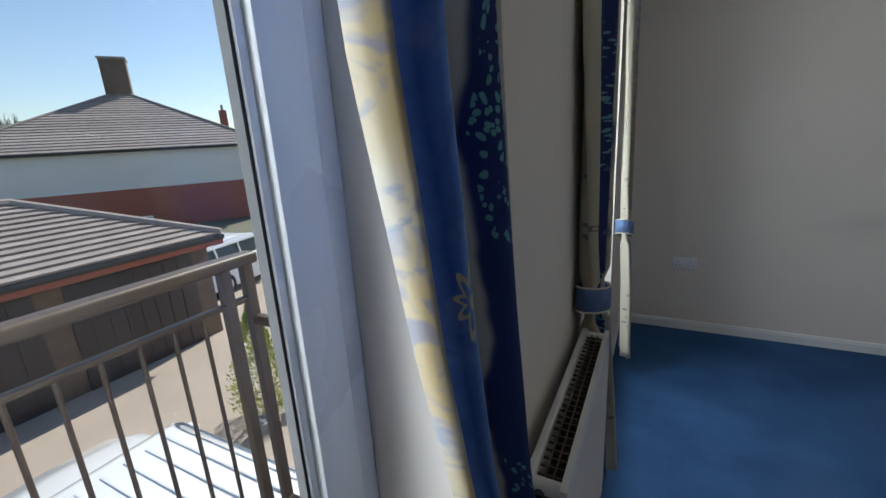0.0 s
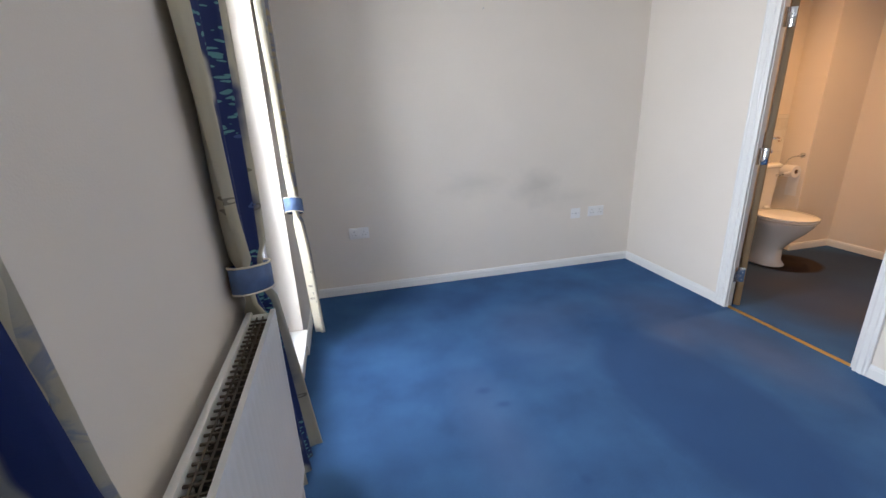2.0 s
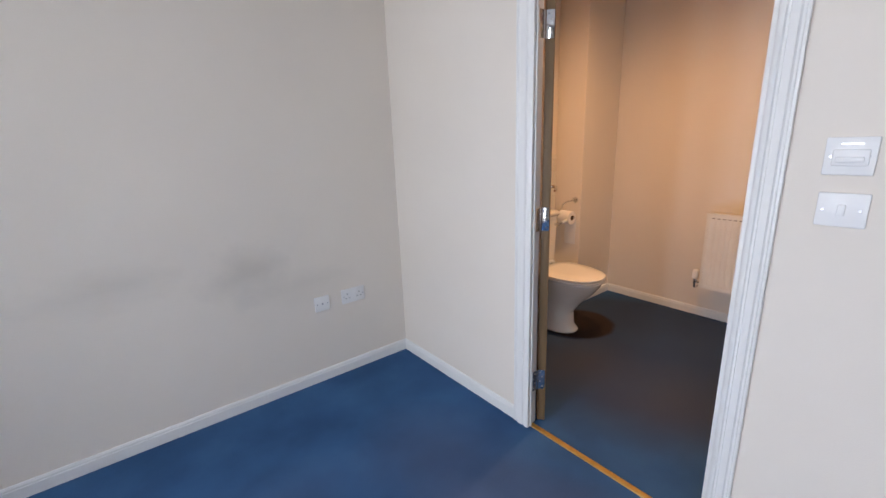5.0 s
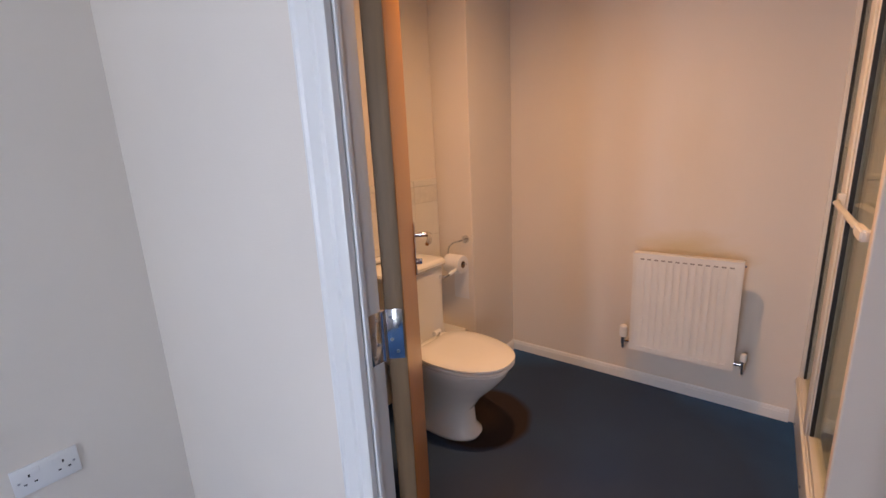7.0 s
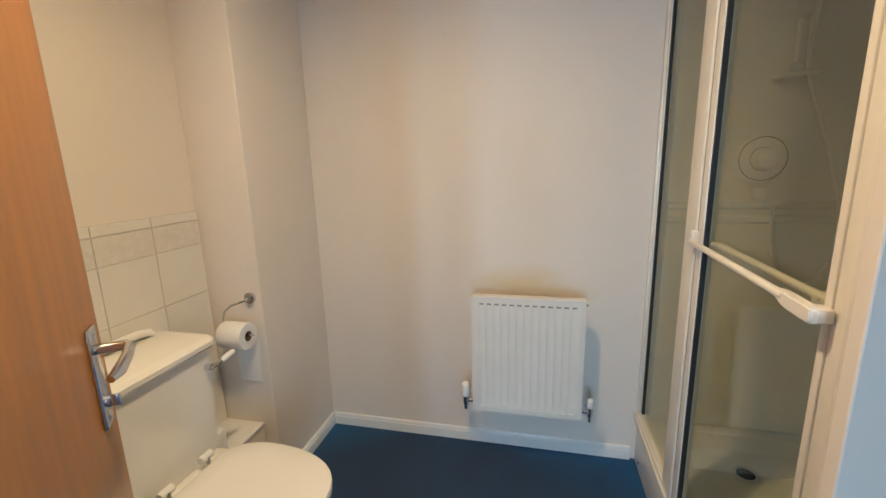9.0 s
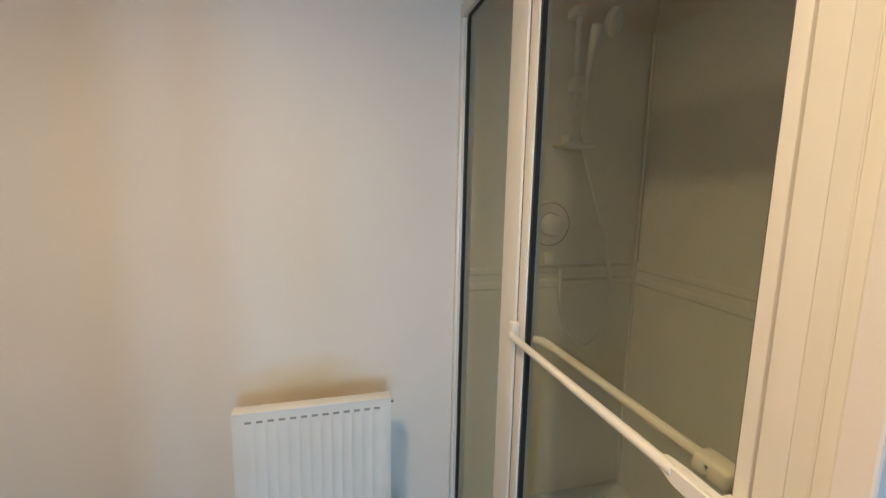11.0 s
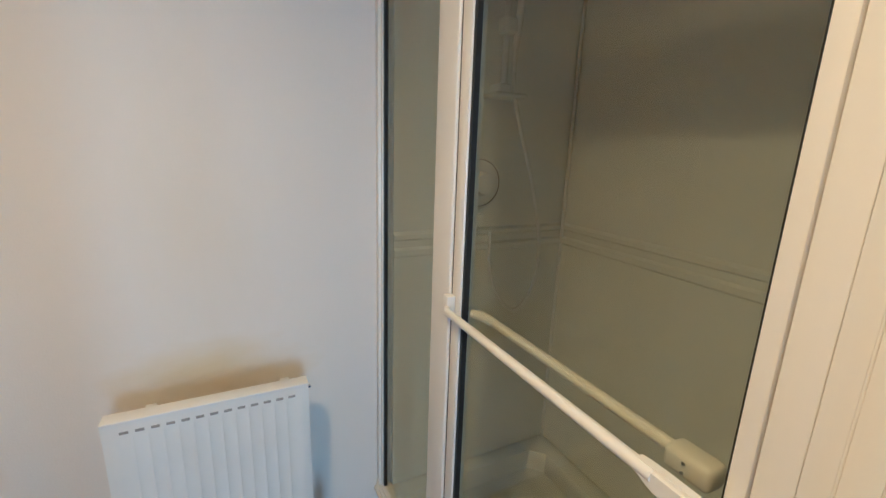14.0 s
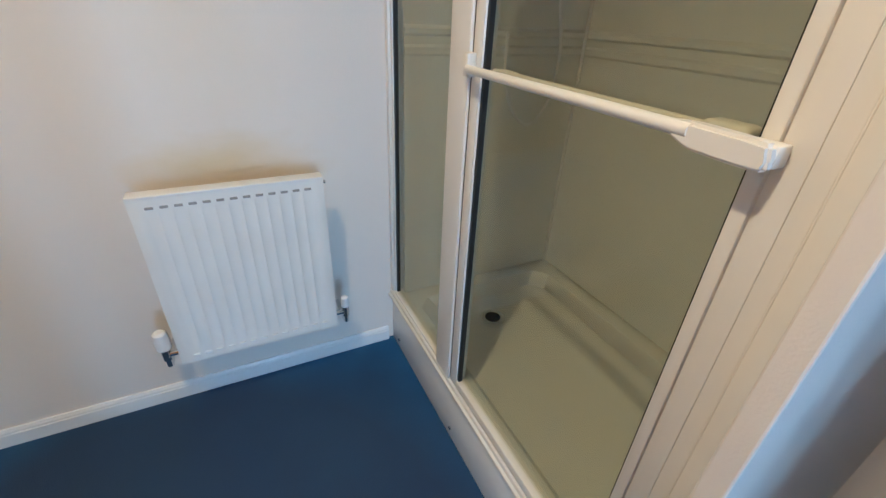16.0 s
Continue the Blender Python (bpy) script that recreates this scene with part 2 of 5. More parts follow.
def stained(name, base, blots, axes):
    """Wall paint with faint marks. blots: two coordinates, two radii, a colour, its strength."""
    m = material(name, base, 0.75, vary=0.035, vary_scale=2.2, bump=0.12, bump_scale=260)
    n, l = m.node_tree.nodes, m.node_tree.links
    b = n["Principled BSDF"]
    out = b.inputs["Base Color"].links[0].from_socket
    co, sep = n.new("ShaderNodeTexCoord"), n.new("ShaderNodeSeparateXYZ")
    l.new(co.outputs["Object"], sep.inputs[0])
    for u, v, ru, rv, colour, amount in blots:
        cb = n.new("ShaderNodeCombineXYZ")
        l.new(sep.outputs[axes[0]], cb.inputs["X"])
        l.new(sep.outputs[axes[1]], cb.inputs["Y"])
        mp = n.new("ShaderNodeMapping")
        mp.inputs["Location"].default_value = (-u / ru, -v / rv, 0)
        mp.inputs["Scale"].default_value = (1 / ru, 1 / rv, 0)
        l.new(cb.outputs[0], mp.inputs["Vector"])
        ns = n.new("ShaderNodeTexNoise")
        ns.inputs["Scale"].default_value, ns.inputs["Detail"].default_value = 1.6, 4
        l.new(mp.outputs[0], ns.inputs["Vector"])
        ln = n.new("ShaderNodeVectorMath")
        ln.operation = "LENGTH"
        l.new(mp.outputs[0], ln.inputs[0])
        ad = n.new("ShaderNodeMath")
        ad.operation = "ADD"
        l.new(ln.outputs["Value"], ad.inputs[0])
        l.new(ns.outputs["Fac"], ad.inputs[1])
        mr = n.new("ShaderNodeMapRange")
        mr.inputs["From Min"].default_value, mr.inputs["From Max"].default_value = 0.6, 1.4
        mr.inputs["To Min"].default_value, mr.inputs["To Max"].default_value = amount, 0
        l.new(ad.outputs[0], mr.inputs["Value"])
        mx = n.new("ShaderNodeMixRGB")
        l.new(mr.outputs[0], mx.inputs["Fac"])
        l.new(out, mx.inputs["Color1"])
        mx.inputs["Color2"].default_value = (*colour, 1)
        out = mx.outputs[0]
    l.new(out, b.inputs["Base Color"])
    return m


SMUDGE = (0.5, 0.47, 0.42)
PAINT_N = stained("cream_wall_paint_with_smudges", (0.77, 0.71, 0.63), [(1.74, 0.72, 0.27, 0.2, SMUDGE, 0.55), (1.2, 0.78, 0.35, 0.13, SMUDGE, 0.35), (2.0, 0.60, 0.4, 0.12, SMUDGE, 0.25), (1.0, 1.1, 0.5, 0.5, SMUDGE, 0.08)], ("X", "Z"))
PAINT_E = stained("cream_wall_paint_yellowed", (0.77, 0.71, 0.63), [(3.84, 0.79, 0.32, 0.13, (0.62, 0.47, 0.20), 0.7), (3.84, 1.2, 0.2, 0.6, (0.66, 0.56, 0.4), 0.3)], ("Y", "Z"))


def cloth(name, seed):
    """Watercolour curtain cloth: bands of blue, cream and navy with sprigs and scrolls, laid out by its UV in metres."""
    m = bpy.data.materials.new(name)
    m.use_nodes = True
    n, l = m.node_tree.nodes, m.node_tree.links
    b = n["Principled BSDF"]
    b.inputs["Roughness"].default_value = 0.7
    b.inputs["Sheen Weight"].default_value = 0.15
    uv = n.new("ShaderNodeUVMap")
    uv.uv_map = "UVMap"
    sep = n.new("ShaderNodeSeparateXYZ")
    l.new(uv.outputs[0], sep.inputs[0])
    wob = n.new("ShaderNodeTexNoise")
    wob.inputs["Scale"].default_value, wob.inputs["Detail"].default_value = 4, 3
    l.new(uv.outputs[0], wob.inputs["Vector"])

    def math_node(op, a, c=None):
        q = n.new("ShaderNodeMath")
        q.operation = op
        for i, v in enumerate((a, c)):
            if v is None:
                continue
            if isinstance(v, (int, float)):
                q.inputs[i].default_value = v
            else:
                l.new(v, q.inputs[i])
        return q.outputs[0]

    def mixed(fac, a, c):
        q = n.new("ShaderNodeMixRGB")
        l.new(fac, q.inputs["Fac"])
        for i, v in (("Color1", a), ("Color2", c)):
            if isinstance(v, tuple):
                q.inputs[i].default_value = (*v, 1)
            else:
                l.new(v, q.inputs[i])
        return q.outputs[0]

    u = math_node("ADD", math_node("MULTIPLY", sep.outputs["X"], 2.6), math_node("MULTIPLY", wob.outputs["Fac"], 0.12))
    u = math_node("FRACT", math_node("ADD", u, seed))
    ramp = n.new("ShaderNodeValToRGB")
    e = ramp.color_ramp.elements
    cream, light, navy, grey = (0.66, 0.62, 0.50), (0.42, 0.58, 0.84), (0.012, 0.03, 0.15), (0.5, 0.5, 0.44)
    blue = (0.15, 0.31, 0.68)
    sage, gold, deep = (0.50, 0.49, 0.41), (0.46, 0.35, 0.17), (0.035, 0.10, 0.36)
    # light and deep blue stops: highlight and shade of the folds put into the colour
    stops = [(0.0, sage), (0.10, gold), (0.17, (0.34, 0.38, 0.42)), (0.21, deep), (0.27, (0.08, 0.20, 0.55)), (0.32, light), (0.38, blue), (0.43, deep), (0.50, blue), (0.55, light), (0.61, blue), (0.63, (0.58, 0.53, 0.38)), (0.71, cream), (0.72, navy), (0.835, navy), (0.85, (0.56, 0.52, 0.40)), (0.99, cream)]
    e[0].position, e[0].color = stops[0][0], (*stops[0][1], 1)
    e[1].position, e[1].color = stops[-1][0], (*stops[-1][1], 1)
    for p, c in stops[1:-1]:
        q = e.new(p)
        q.color = (*c, 1)
    l.new(u, ramp.inputs["Fac"])
    blotch = n.new("ShaderNodeTexNoise")
    blotch.inputs["Scale"].default_value, blotch.inputs["Detail"].default_value = 7, 5
    l.new(uv.outputs[0], blotch.inputs["Vector"])
    br = n.new("ShaderNodeMapRange")
    br.inputs["From Min"].default_value, br.inputs["From Max"].default_value = 0.52, 0.7
    br.inputs["To Max"].default_value = 0.4
    l.new(blotch.outputs["Fac"], br.inputs["Value"])
    mottle = n.new("ShaderNodeTexNoise")
    mottle.inputs["Scale"].default_value, mottle.inputs["Detail"].default_value, mottle.inputs["Distortion"].default_value = 26, 6, 1.2
    l.new(uv.outputs[0], mottle.inputs["Vector"])
    mo = n.new("ShaderNodeMapRange")
    mo.inputs["From Min"].default_value, mo.inputs["From Max"].default_value = 0.5, 0.62
    mo.inputs["To Max"].default_value = 0.45
    l.new(mottle.outputs["Fac"], mo.inputs["Value"])
    washed = math_node("LESS_THAN", u, 0.6)
    col = mixed(math_node("MULTIPLY", br.outputs[0], washed), ramp.outputs[0], (0.56, 0.62, 0.66))
    col = mixed(math_node("MULTIPLY", mo.outputs[0], washed), col, (0.07, 0.16, 0.42))
    dis = n.new("ShaderNodeTexNoise")
    dis.inputs["Scale"].default_value, dis.inputs["Detail"].default_value = 22, 2
    l.new(uv.outputs[0], dis.inputs["Vector"])
    dv = n.new("ShaderNodeVectorMath")
    dv.operation = "MULTIPLY_ADD"
    dv.inputs[1].default_value = (0.022, 0.022, 0)
    l.new(dis.outputs["Color"], dv.inputs[0])
    l.new(uv.outputs[0], dv.inputs[2])
    sq = n.new("ShaderNodeVectorMath")
    sq.operation = "MULTIPLY"
    sq.inputs[1].default_value = (2.2, 1, 1)
    l.new(dv.outputs[0], sq.inputs[0])
    # scrolls: rings round the cell centres
    vor = n.new("ShaderNodeTexVoronoi")
    vor.inputs["Scale"].default_value = 21
    vor.inputs["Randomness"].default_value = 0.6
    l.new(sq.outputs[0], vor.inputs["Vector"])
    ring = math_node("LESS_THAN", math_node("ABSOLUTE", math_node("SUBTRACT", math_node("FRACT", math_node("MULTIPLY", vor.outputs["Distance"], 3.1)), 0.5)), 0.13)
    near = math_node("LESS_THAN", vor.outputs["Distance"], 0.42)
    wave = math_node("SINE", math_node("ADD", math_node("MULTIPLY", sep.outputs["Y"], 9.5), 3.3))
    low = math_node("GREATER_THAN", wave, 0.15)
    scroll = math_node("MULTIPLY", math_node("MULTIPLY", ring, near), low)
    # sprigs: small leaves
    vl = n.new("ShaderNodeTexVoronoi")
    vl.inputs["Scale"].default_value = 84
    l.new(sq.outputs[0], vl.inputs["Vector"])
    leaf = math_node("LESS_THAN", vl.outputs["Distance"], 0.36)
    high = math_node("LESS_THAN", wave, 0.15)
    band = math_node("MULTIPLY", math_node("GREATER_THAN", u, 0.73), math_node("LESS_THAN", u, 0.83))
    sprig = math_node("MULTIPLY", math_node("MULTIPLY", leaf, high), band)
    plain = math_node("GREATER_THAN", u, 0.62)
    ink = mixed(math_node("MULTIPLY", math_node("GREATER_THAN", u, 0.715), math_node("LESS_THAN", u, 0.84)), (0.17, 0.15, 0.12), (0.10, 0.16, 0.40))
    col = mixed(math_node("MULTIPLY", math_node("MULTIPLY", scroll, plain), 0.75), col, ink)
    col = mixed(math_node("MULTIPLY", sprig, 0.9), col, (0.16, 0.42, 0.44))
    # gold medallions, one at a time up the blue band
    mx_ = math_node("MULTIPLY", math_node("SUBTRACT", u, 0.50), 0.385)
    my_ = math_node("SUBTRACT", math_node("FRACT", math_node("ADD", math_node("MULTIPLY", sep.outputs["Y"], 1.6), 0.524)), 0.5)
    my_ = math_node("DIVIDE", my_, 1.6)
    rad = math_node("SQRT", math_node("ADD", math_node("MULTIPLY", mx_, mx_), math_node("MULTIPLY", math_node("MULTIPLY", my_, my_), 0.35)))
    petal = math_node("MULTIPLY", math_node("SINE", math_node("MULTIPLY", math_node("ARCTAN2", my_, mx_), 8.0)), 0.006)
    lace = math_node("LESS_THAN", math_node("ABSOLUTE", math_node("SUBTRACT", math_node("ADD", rad, petal), 0.019)), 0.0038)
    core = math_node("LESS_THAN", rad, 0.006)
    col = mixed(math_node("MULTIPLY", math_node("MAXIMUM", lace, core), 0.85), col, (0.68, 0.58, 0.30))
    l.new(col, b.inputs["Base Color"])
    fine = n.new("ShaderNodeTexNoise")
    fine.inputs["Scale"].default_value = 500
    l.new(uv.outputs[0], fine.inputs["Vector"])
    bp = n.new("ShaderNodeBump")
    bp.inputs["Strength"].default_value, bp.inputs["Distance"].default_value = 0.2, 0.001
    l.new(fine.outputs["Fac"], bp.inputs["Height"])
    l.new(bp.outputs[0], b.inputs["Normal"])
    tl = n.new("ShaderNodeBsdfTranslucent")
    l.new(col, tl.inputs["Color"])
    mx = n.new("ShaderNodeMixShader")
    mx.inputs[0].default_value = 0.22
    l.new(b.outputs[0], mx.inputs[1])
    l.new(tl.outputs[0], mx.inputs[2])
    l.new(mx.outputs[0], n["Material Output"].inputs["Surface"])
    return m


CLOTH_A = cloth("blue_cream_curtain_cloth", 0.0)
CLOTH_B = cloth("navy_cream_curtain_cloth", 0.59)
CLOTH_C = cloth("pale_curtain_cloth", 0.80)

# ---- mesh helpers ----


def finish(name, bm, mat, smooth=False):
    me = bpy.data.meshes.new(name)
    bm.normal_update()
    bm.to_mesh(me)
    bm.free()
    me.materials.append(mat)
    if smooth:
        for p in me.polygons:
            p.use_smooth = True
    return me


def smooth_by_angle(me, angle=35):
    for p in me.polygons:
        p.use_smooth = True
    me.set_sharp_from_angle(angle=radians(angle))


def part(name, bm, mat, parent, label="", kind="", smooth=True):
    me = finish(name, bm, mat)
    if smooth:
        smooth_by_angle(me)
    ob = new(name, me)
    ob.parent = parent
    return tagged(ob, label, kind=kind)


def thing(name, x, y, z, label, category, group="", rz=0):
    ob = new(name)
    ob.empty_display_size = 0.05
    ob.matrix_basis = pose(x, y, z, 0, 0, rz)
    return tagged(ob, label, category, group)


def box(bm, x0, x1, y0, y1, z0, z1, bevel=0.0, segs=2):
    """Adds a box, its edges rounded by bevel, to bm."""
    got = bmesh.ops.create_cube(bm, size=1)
    vs = got["verts"]
    for v in vs:
        v.co = Vector(((x0 + x1) / 2 + v.co.x * (x1 - x0), (y0 + y1) / 2 + v.co.y * (y1 - y0), (z0 + z1) / 2 + v.co.z * (z1 - z0)))
    if bevel:
        es = list({e for v in vs for e in v.link_edges})
        bmesh.ops.bevel(bm, geom=es, offset=bevel, segments=segs, affect="EDGES", profile=0.5)
    return bm


def a_box(x0, x1, y0, y1, z0, z1, bevel=0.0, segs=2):
    return box(bmesh.new(), x0, x1, y0, y1, z0, z1, bevel, segs)


def rod(bm, a, b, r, n=12, r2=None):
    """Adds a round bar from a to b."""
    a, b = Vector(a), Vector(b)
    d = b - a
    m = Matrix.Translation((a + b) / 2) @ d.to_track_quat("Z", "Y").to_matrix().to_4x4()
    bmesh.ops.create_cone(bm, cap_ends=True, segments=n, radius1=r, radius2=r if r2 is None else r2, depth=d.length, matrix=m)
    return bm


def a_rod(a, b, r, n=12, r2=None):
    return rod(bmesh.new(), a, b, r, n, r2)


def tube(bm, pts, r, n=10):
    """Adds a round bar that follows pts; r is one radius or one a point."""
    pts = [Vector(p) for p in pts]
    rings = []
    for i, p in enumerate(pts):
        d = (pts[min(i + 1, len(pts) - 1)] - pts[max(i - 1, 0)]).normalized()
        q = d.to_track_quat("Z", "Y")
        rad = r[i] if isinstance(r, (list, tuple)) else r
        rings.append([bm.verts.new(p + q @ Vector((math.cos(a) * rad, math.sin(a) * rad, 0))) for a in [2 * math.pi * k / n for k in range(n)]])
    for a, b in zip(rings, rings[1:]):
        for k in range(n):
            bm.faces.new((a[k], a[(k + 1) % n], b[(k + 1) % n], b[k]))
    bm.faces.new(rings[0][::-1])
    bm.faces.new(rings[-1])
    return bm


def loft(bm, sections, caps=True):
    """Joins rings of equal length, each a list of points, into one skin."""
    rings = [[bm.verts.new(p) for p in s] for s in sections]
    n = len(rings[0])
    for a, b in zip(rings, rings[1:]):
        for k in range(n):
            bm.faces.new((a[k], a[(k + 1) % n], b[(k + 1) % n], b[k]))
    if caps:
        bm.faces.new(rings[0][::-1])
        bm.faces.new(rings[-1])
    bmesh.ops.recalc_face_normals(bm, faces=bm.faces)
    return bm


def lathe(profile, n=24, centre=(0, 0, 0), squash=(1, 1)):
    bm = bmesh.new()
    return loft(bm, [[(centre[0] + r * squash[0] * math.cos(2 * math.pi * k / n), centre[1] + r * squash[1] * math.sin(2 * math.pi * k / n), centre[2] + z) for k in range(n)] for r, z in profile])


def prism(bm, outline, axis, lo, hi, bevel=0.0):
    """Draws a closed outline in a plane and carries it along the axis. For x the outline is (y, z), for y (x, z), for z (x, y)."""
    def at(p, v):
        return {"x": (v, p[0], p[1]), "y": (p[0], v, p[1]), "z": (p[0], p[1], v)}[axis]
    a = [bm.verts.new(at(p, lo)) for p in outline]
    b = [bm.verts.new(at(p, hi)) for p in outline]
    n = len(outline)
    fs = [bm.faces.new(a), bm.faces.new(b[::-1])] + [bm.faces.new((a[k], b[k], b[(k + 1) % n], a[(k + 1) % n])) for k in range(n)]
    bmesh.ops.recalc_face_normals(bm, faces=fs)
    if bevel:
        bmesh.ops.bevel(bm, geom=list({e for f in fs for e in f.edges}), offset=bevel, segments=2, affect="EDGES")
    return bm


def structure(name, bm, mat, label="", smooth=False, kind="structure", parent=None):
    me = finish(name, bm, mat)
    if smooth:
        smooth_by_angle(me)
    ob = new(name, me)
    ob.parent = parent
    return tagged(ob, label, kind=kind)


# ---- the rooms ----
WX, DX, EX = -0.10, 2.63, 4.54          # window wall face, door wall face, far ensuite wall face
OUT = -0.33                              # outer face of the window wall
FY, BY = 5.147, -0.4                     # far and near bedroom walls
H = 2.4
WT = 0.05                                # thickness of the wall with the doorway
DOOR0, DOOR1, DOORH = 3.351, 4.10, 2.0
W1A, W1B, W2A, W2B = 1.43, 2.36, 3.395, 4.325   # openings of the two windows
SILL, HEAD = 0.17, 2.2
SY, SB, SX = 3.35, 2.59, 3.352          # shower front, back wall, near side wall
BOXX, BOXY, TY = 4.08, 4.83, 5.065       # pipe boxing and cistern wall of the ensuite

structure("floor", a_box(OUT, EX + 0.1, BY, FY, -0.25, 0.0), CARPET, "worn blue carpet with stains, darker patches and painted-in light")
structure("ceiling", a_box(OUT, EX + 0.1, BY, FY, H, H + 0.2), CEIL, "plain white ceiling")
bm = bmesh.new()
for y0, y1, z0, z1 in ((BY - 0.1, W1A, -0.25, H + 0.2), (W1B, W2A, -0.25, H + 0.2), (W2B, FY + 0.1, -0.25, H + 0.2), (W1A, W1B, -0.25, SILL - 0.02), (W2A, W2B, -0.25, SILL - 0.02), (W1A, W1B, HEAD, H + 0.2), (W2A, W2B, HEAD, H + 0.2)):
    box(bm, OUT + 0.001, WX, y0, y1, z0, z1)
structure("wall_west", bm, PAINT, "cream painted wall with two tall window openings")
structure("wall_north", a_box(WX, DX, FY, FY + 0.1, 0, H), PAINT_N, "cream painted wall with faint grey smudges")
structure("wall_south", a_box(WX, EX + 0.1, BY - 0.1, BY, 0, H), PAINT, "cream painted wall")
bm = bmesh.new()
box(bm, DX, DX + WT, DOOR1 + 0.03, FY + 0.1, 0, H)
box(bm, DX, DX + WT, BY, DOOR0 - 0.03, 0, H)
box(bm, DX, DX + WT, DOOR0 - 0.03, DOOR1 + 0.03, DOORH + 0.03, H)
structure("wall_east", bm, PAINT, "cream painted wall with a doorway")
structure("wall_ensuite_east", a_box(EX, EX + 0.1, BY, FY + 0.1, 0, H), PAINT_E, "cream painted ensuite wall")
structure("wall_ensuite_north", a_box(DX + WT, EX, TY + 0.008, FY + 0.1, 0, H), PAINT, "cream painted wall behind the toilet")
structure("wall_boxing", a_box(BOXX, EX, BOXY, TY + 0.008, 0, H, 0.004), PAINT, "cream painted pipe boxing in the corner")
structure("wall_shower_back", a_box(SX - 0.08, EX, SB - 0.1, SB, 0, H), PAINT, "wall behind the shower")
structure("wall_shower_side", a_box(SX - 0.007, SX + 0.023, SB, SY + 0.03, 0, H, 0.003), PAINT, "cream painted end wall of the shower")


def skirting(name, p, q, k=0.72):
    """A moulded skirting board from p to q; the room lies to the left of the way."""
    p, q = Vector((*p, 0)), Vector((*q, 0))
    d = (q - p).normalized()
    nrm = Vector((-d.y, d.x, 0))
    prof = [(0, 0), (0.013, 0), (0.013, 0.068), (0.0105, 0.071), (0.0105, 0.082), (0.008, 0.088), (0.006, 0.094), (0, 0.094)]
    bm = bmesh.new()
    loft(bm, [[e + nrm * a + Vector((0, 0, z)) for a, z in prof] for e in (p, q)])
    for v in bm.verts:
        v.co.z *= k
    return structure(name, bm, GLOSS, "white gloss moulded skirting board")


skirting("baseboard_north", (DX, FY), (WX, FY))
skirting("baseboard_east_a", (DX, DOOR1 + 0.079), (DX, FY - 0.0135))
skirting("baseboard_east_b", (DX, BY + 0.014), (DX, DOOR0 - 0.067))
skirting("baseboard_west_a", (WX, W1A), (WX, BY))
skirting("baseboard_west_b", (WX, W2A), (WX, W1B))
skirting("baseboard_west_c", (WX, FY - 0.0135), (WX, W2B))
skirting("baseboard_south", (WX, BY), (DX, BY))
skirting("baseboard_ensuite_east", (EX, SY + 0.02), (EX, BOXY - 0.0135), 0.66)
skirting("baseboard_boxing", (EX, BOXY), (BOXX, BOXY), 0.66)


def door_frame():
    """Lining, stops and moulded architraves of the doorway."""
    f = tagged(new("door_1"), "white painted door lining with moulded architraves and a brass threshold", kind="structure")
    bm = bmesh.new()
    box(bm, DX - 0.002, DX + WT + 0.002, DOOR0 - 0.03, DOOR0, 0, DOORH + 0.03, 0.002)
    box(bm, DX - 0.002, DX + WT + 0.002, DOOR1, DOOR1 + 0.03, 0, DOORH + 0.03, 0.002)
    box(bm, DX - 0.002, DX + WT + 0.002, DOOR0, DOOR1, DOORH, DOORH + 0.03, 0.002)
    box(bm, DX + 0.002, DX + 0.012, DOOR0, DOOR0 + 0.012, 0, DOORH, 0.001)
    box(bm, DX + 0.002, DX + 0.012, DOOR1 - 0.012, DOOR1, 0, DOORH, 0.001)
    part("door_lining", bm, GLOSS, f)
    prof = [(0, 0), (0, 0.012), (0.006, 0.016), (0.016, 0.017), (0.02, 0.012), (0.026, 0.011), (0.03, 0.016), (0.052, 0.018), (0.057, 0.012), (0.063, 0.011), (0.068, 0.015), (0.075, 0.013), (0.075, 0)]
    for side, x, sx in (("bedroom", DX - 0.002, -1), ("ensuite", DX + WT + 0.002, 1)):
        for y, sy in ((DOOR0 - 0.006, -1), (DOOR1 + (0.036 if sx > 0 else -0.008), 1)):
            bm = bmesh.new()
            loft(bm, [[(x + sx * (d), y + sy * w * (0.8 if sy < 0 else 1.15), z0 + (w if z0 > 1 else 0)) for w, d in prof] for z0 in (0, DOORH + 0.006)])
            part("architrave_side", bm, GLOSS, f)
        bm = bmesh.new()
        loft(bm, [[(x + sx * d, yy + s * w * (0.8 if s < 0 else 1.15), DOORH + 0.006 + w) for w, d in prof] for yy, s in ((DOOR0 - 0.006, -1), (DOOR1 + (0.036 if sx > 0 else -0.008), 1))])
        part("architrave_head", bm, GLOSS, f)
    part("threshold_strip", prism(bmesh.new(), [(DX + 0.004, 0), (DX + 0.034, 0), (DX + 0.028, 0.005), (DX + 0.01, 0.005)], "y", DOOR0 + 0.002, DOOR1 - 0.002), BRASS, f, "thin brass threshold strip")


door_frame()


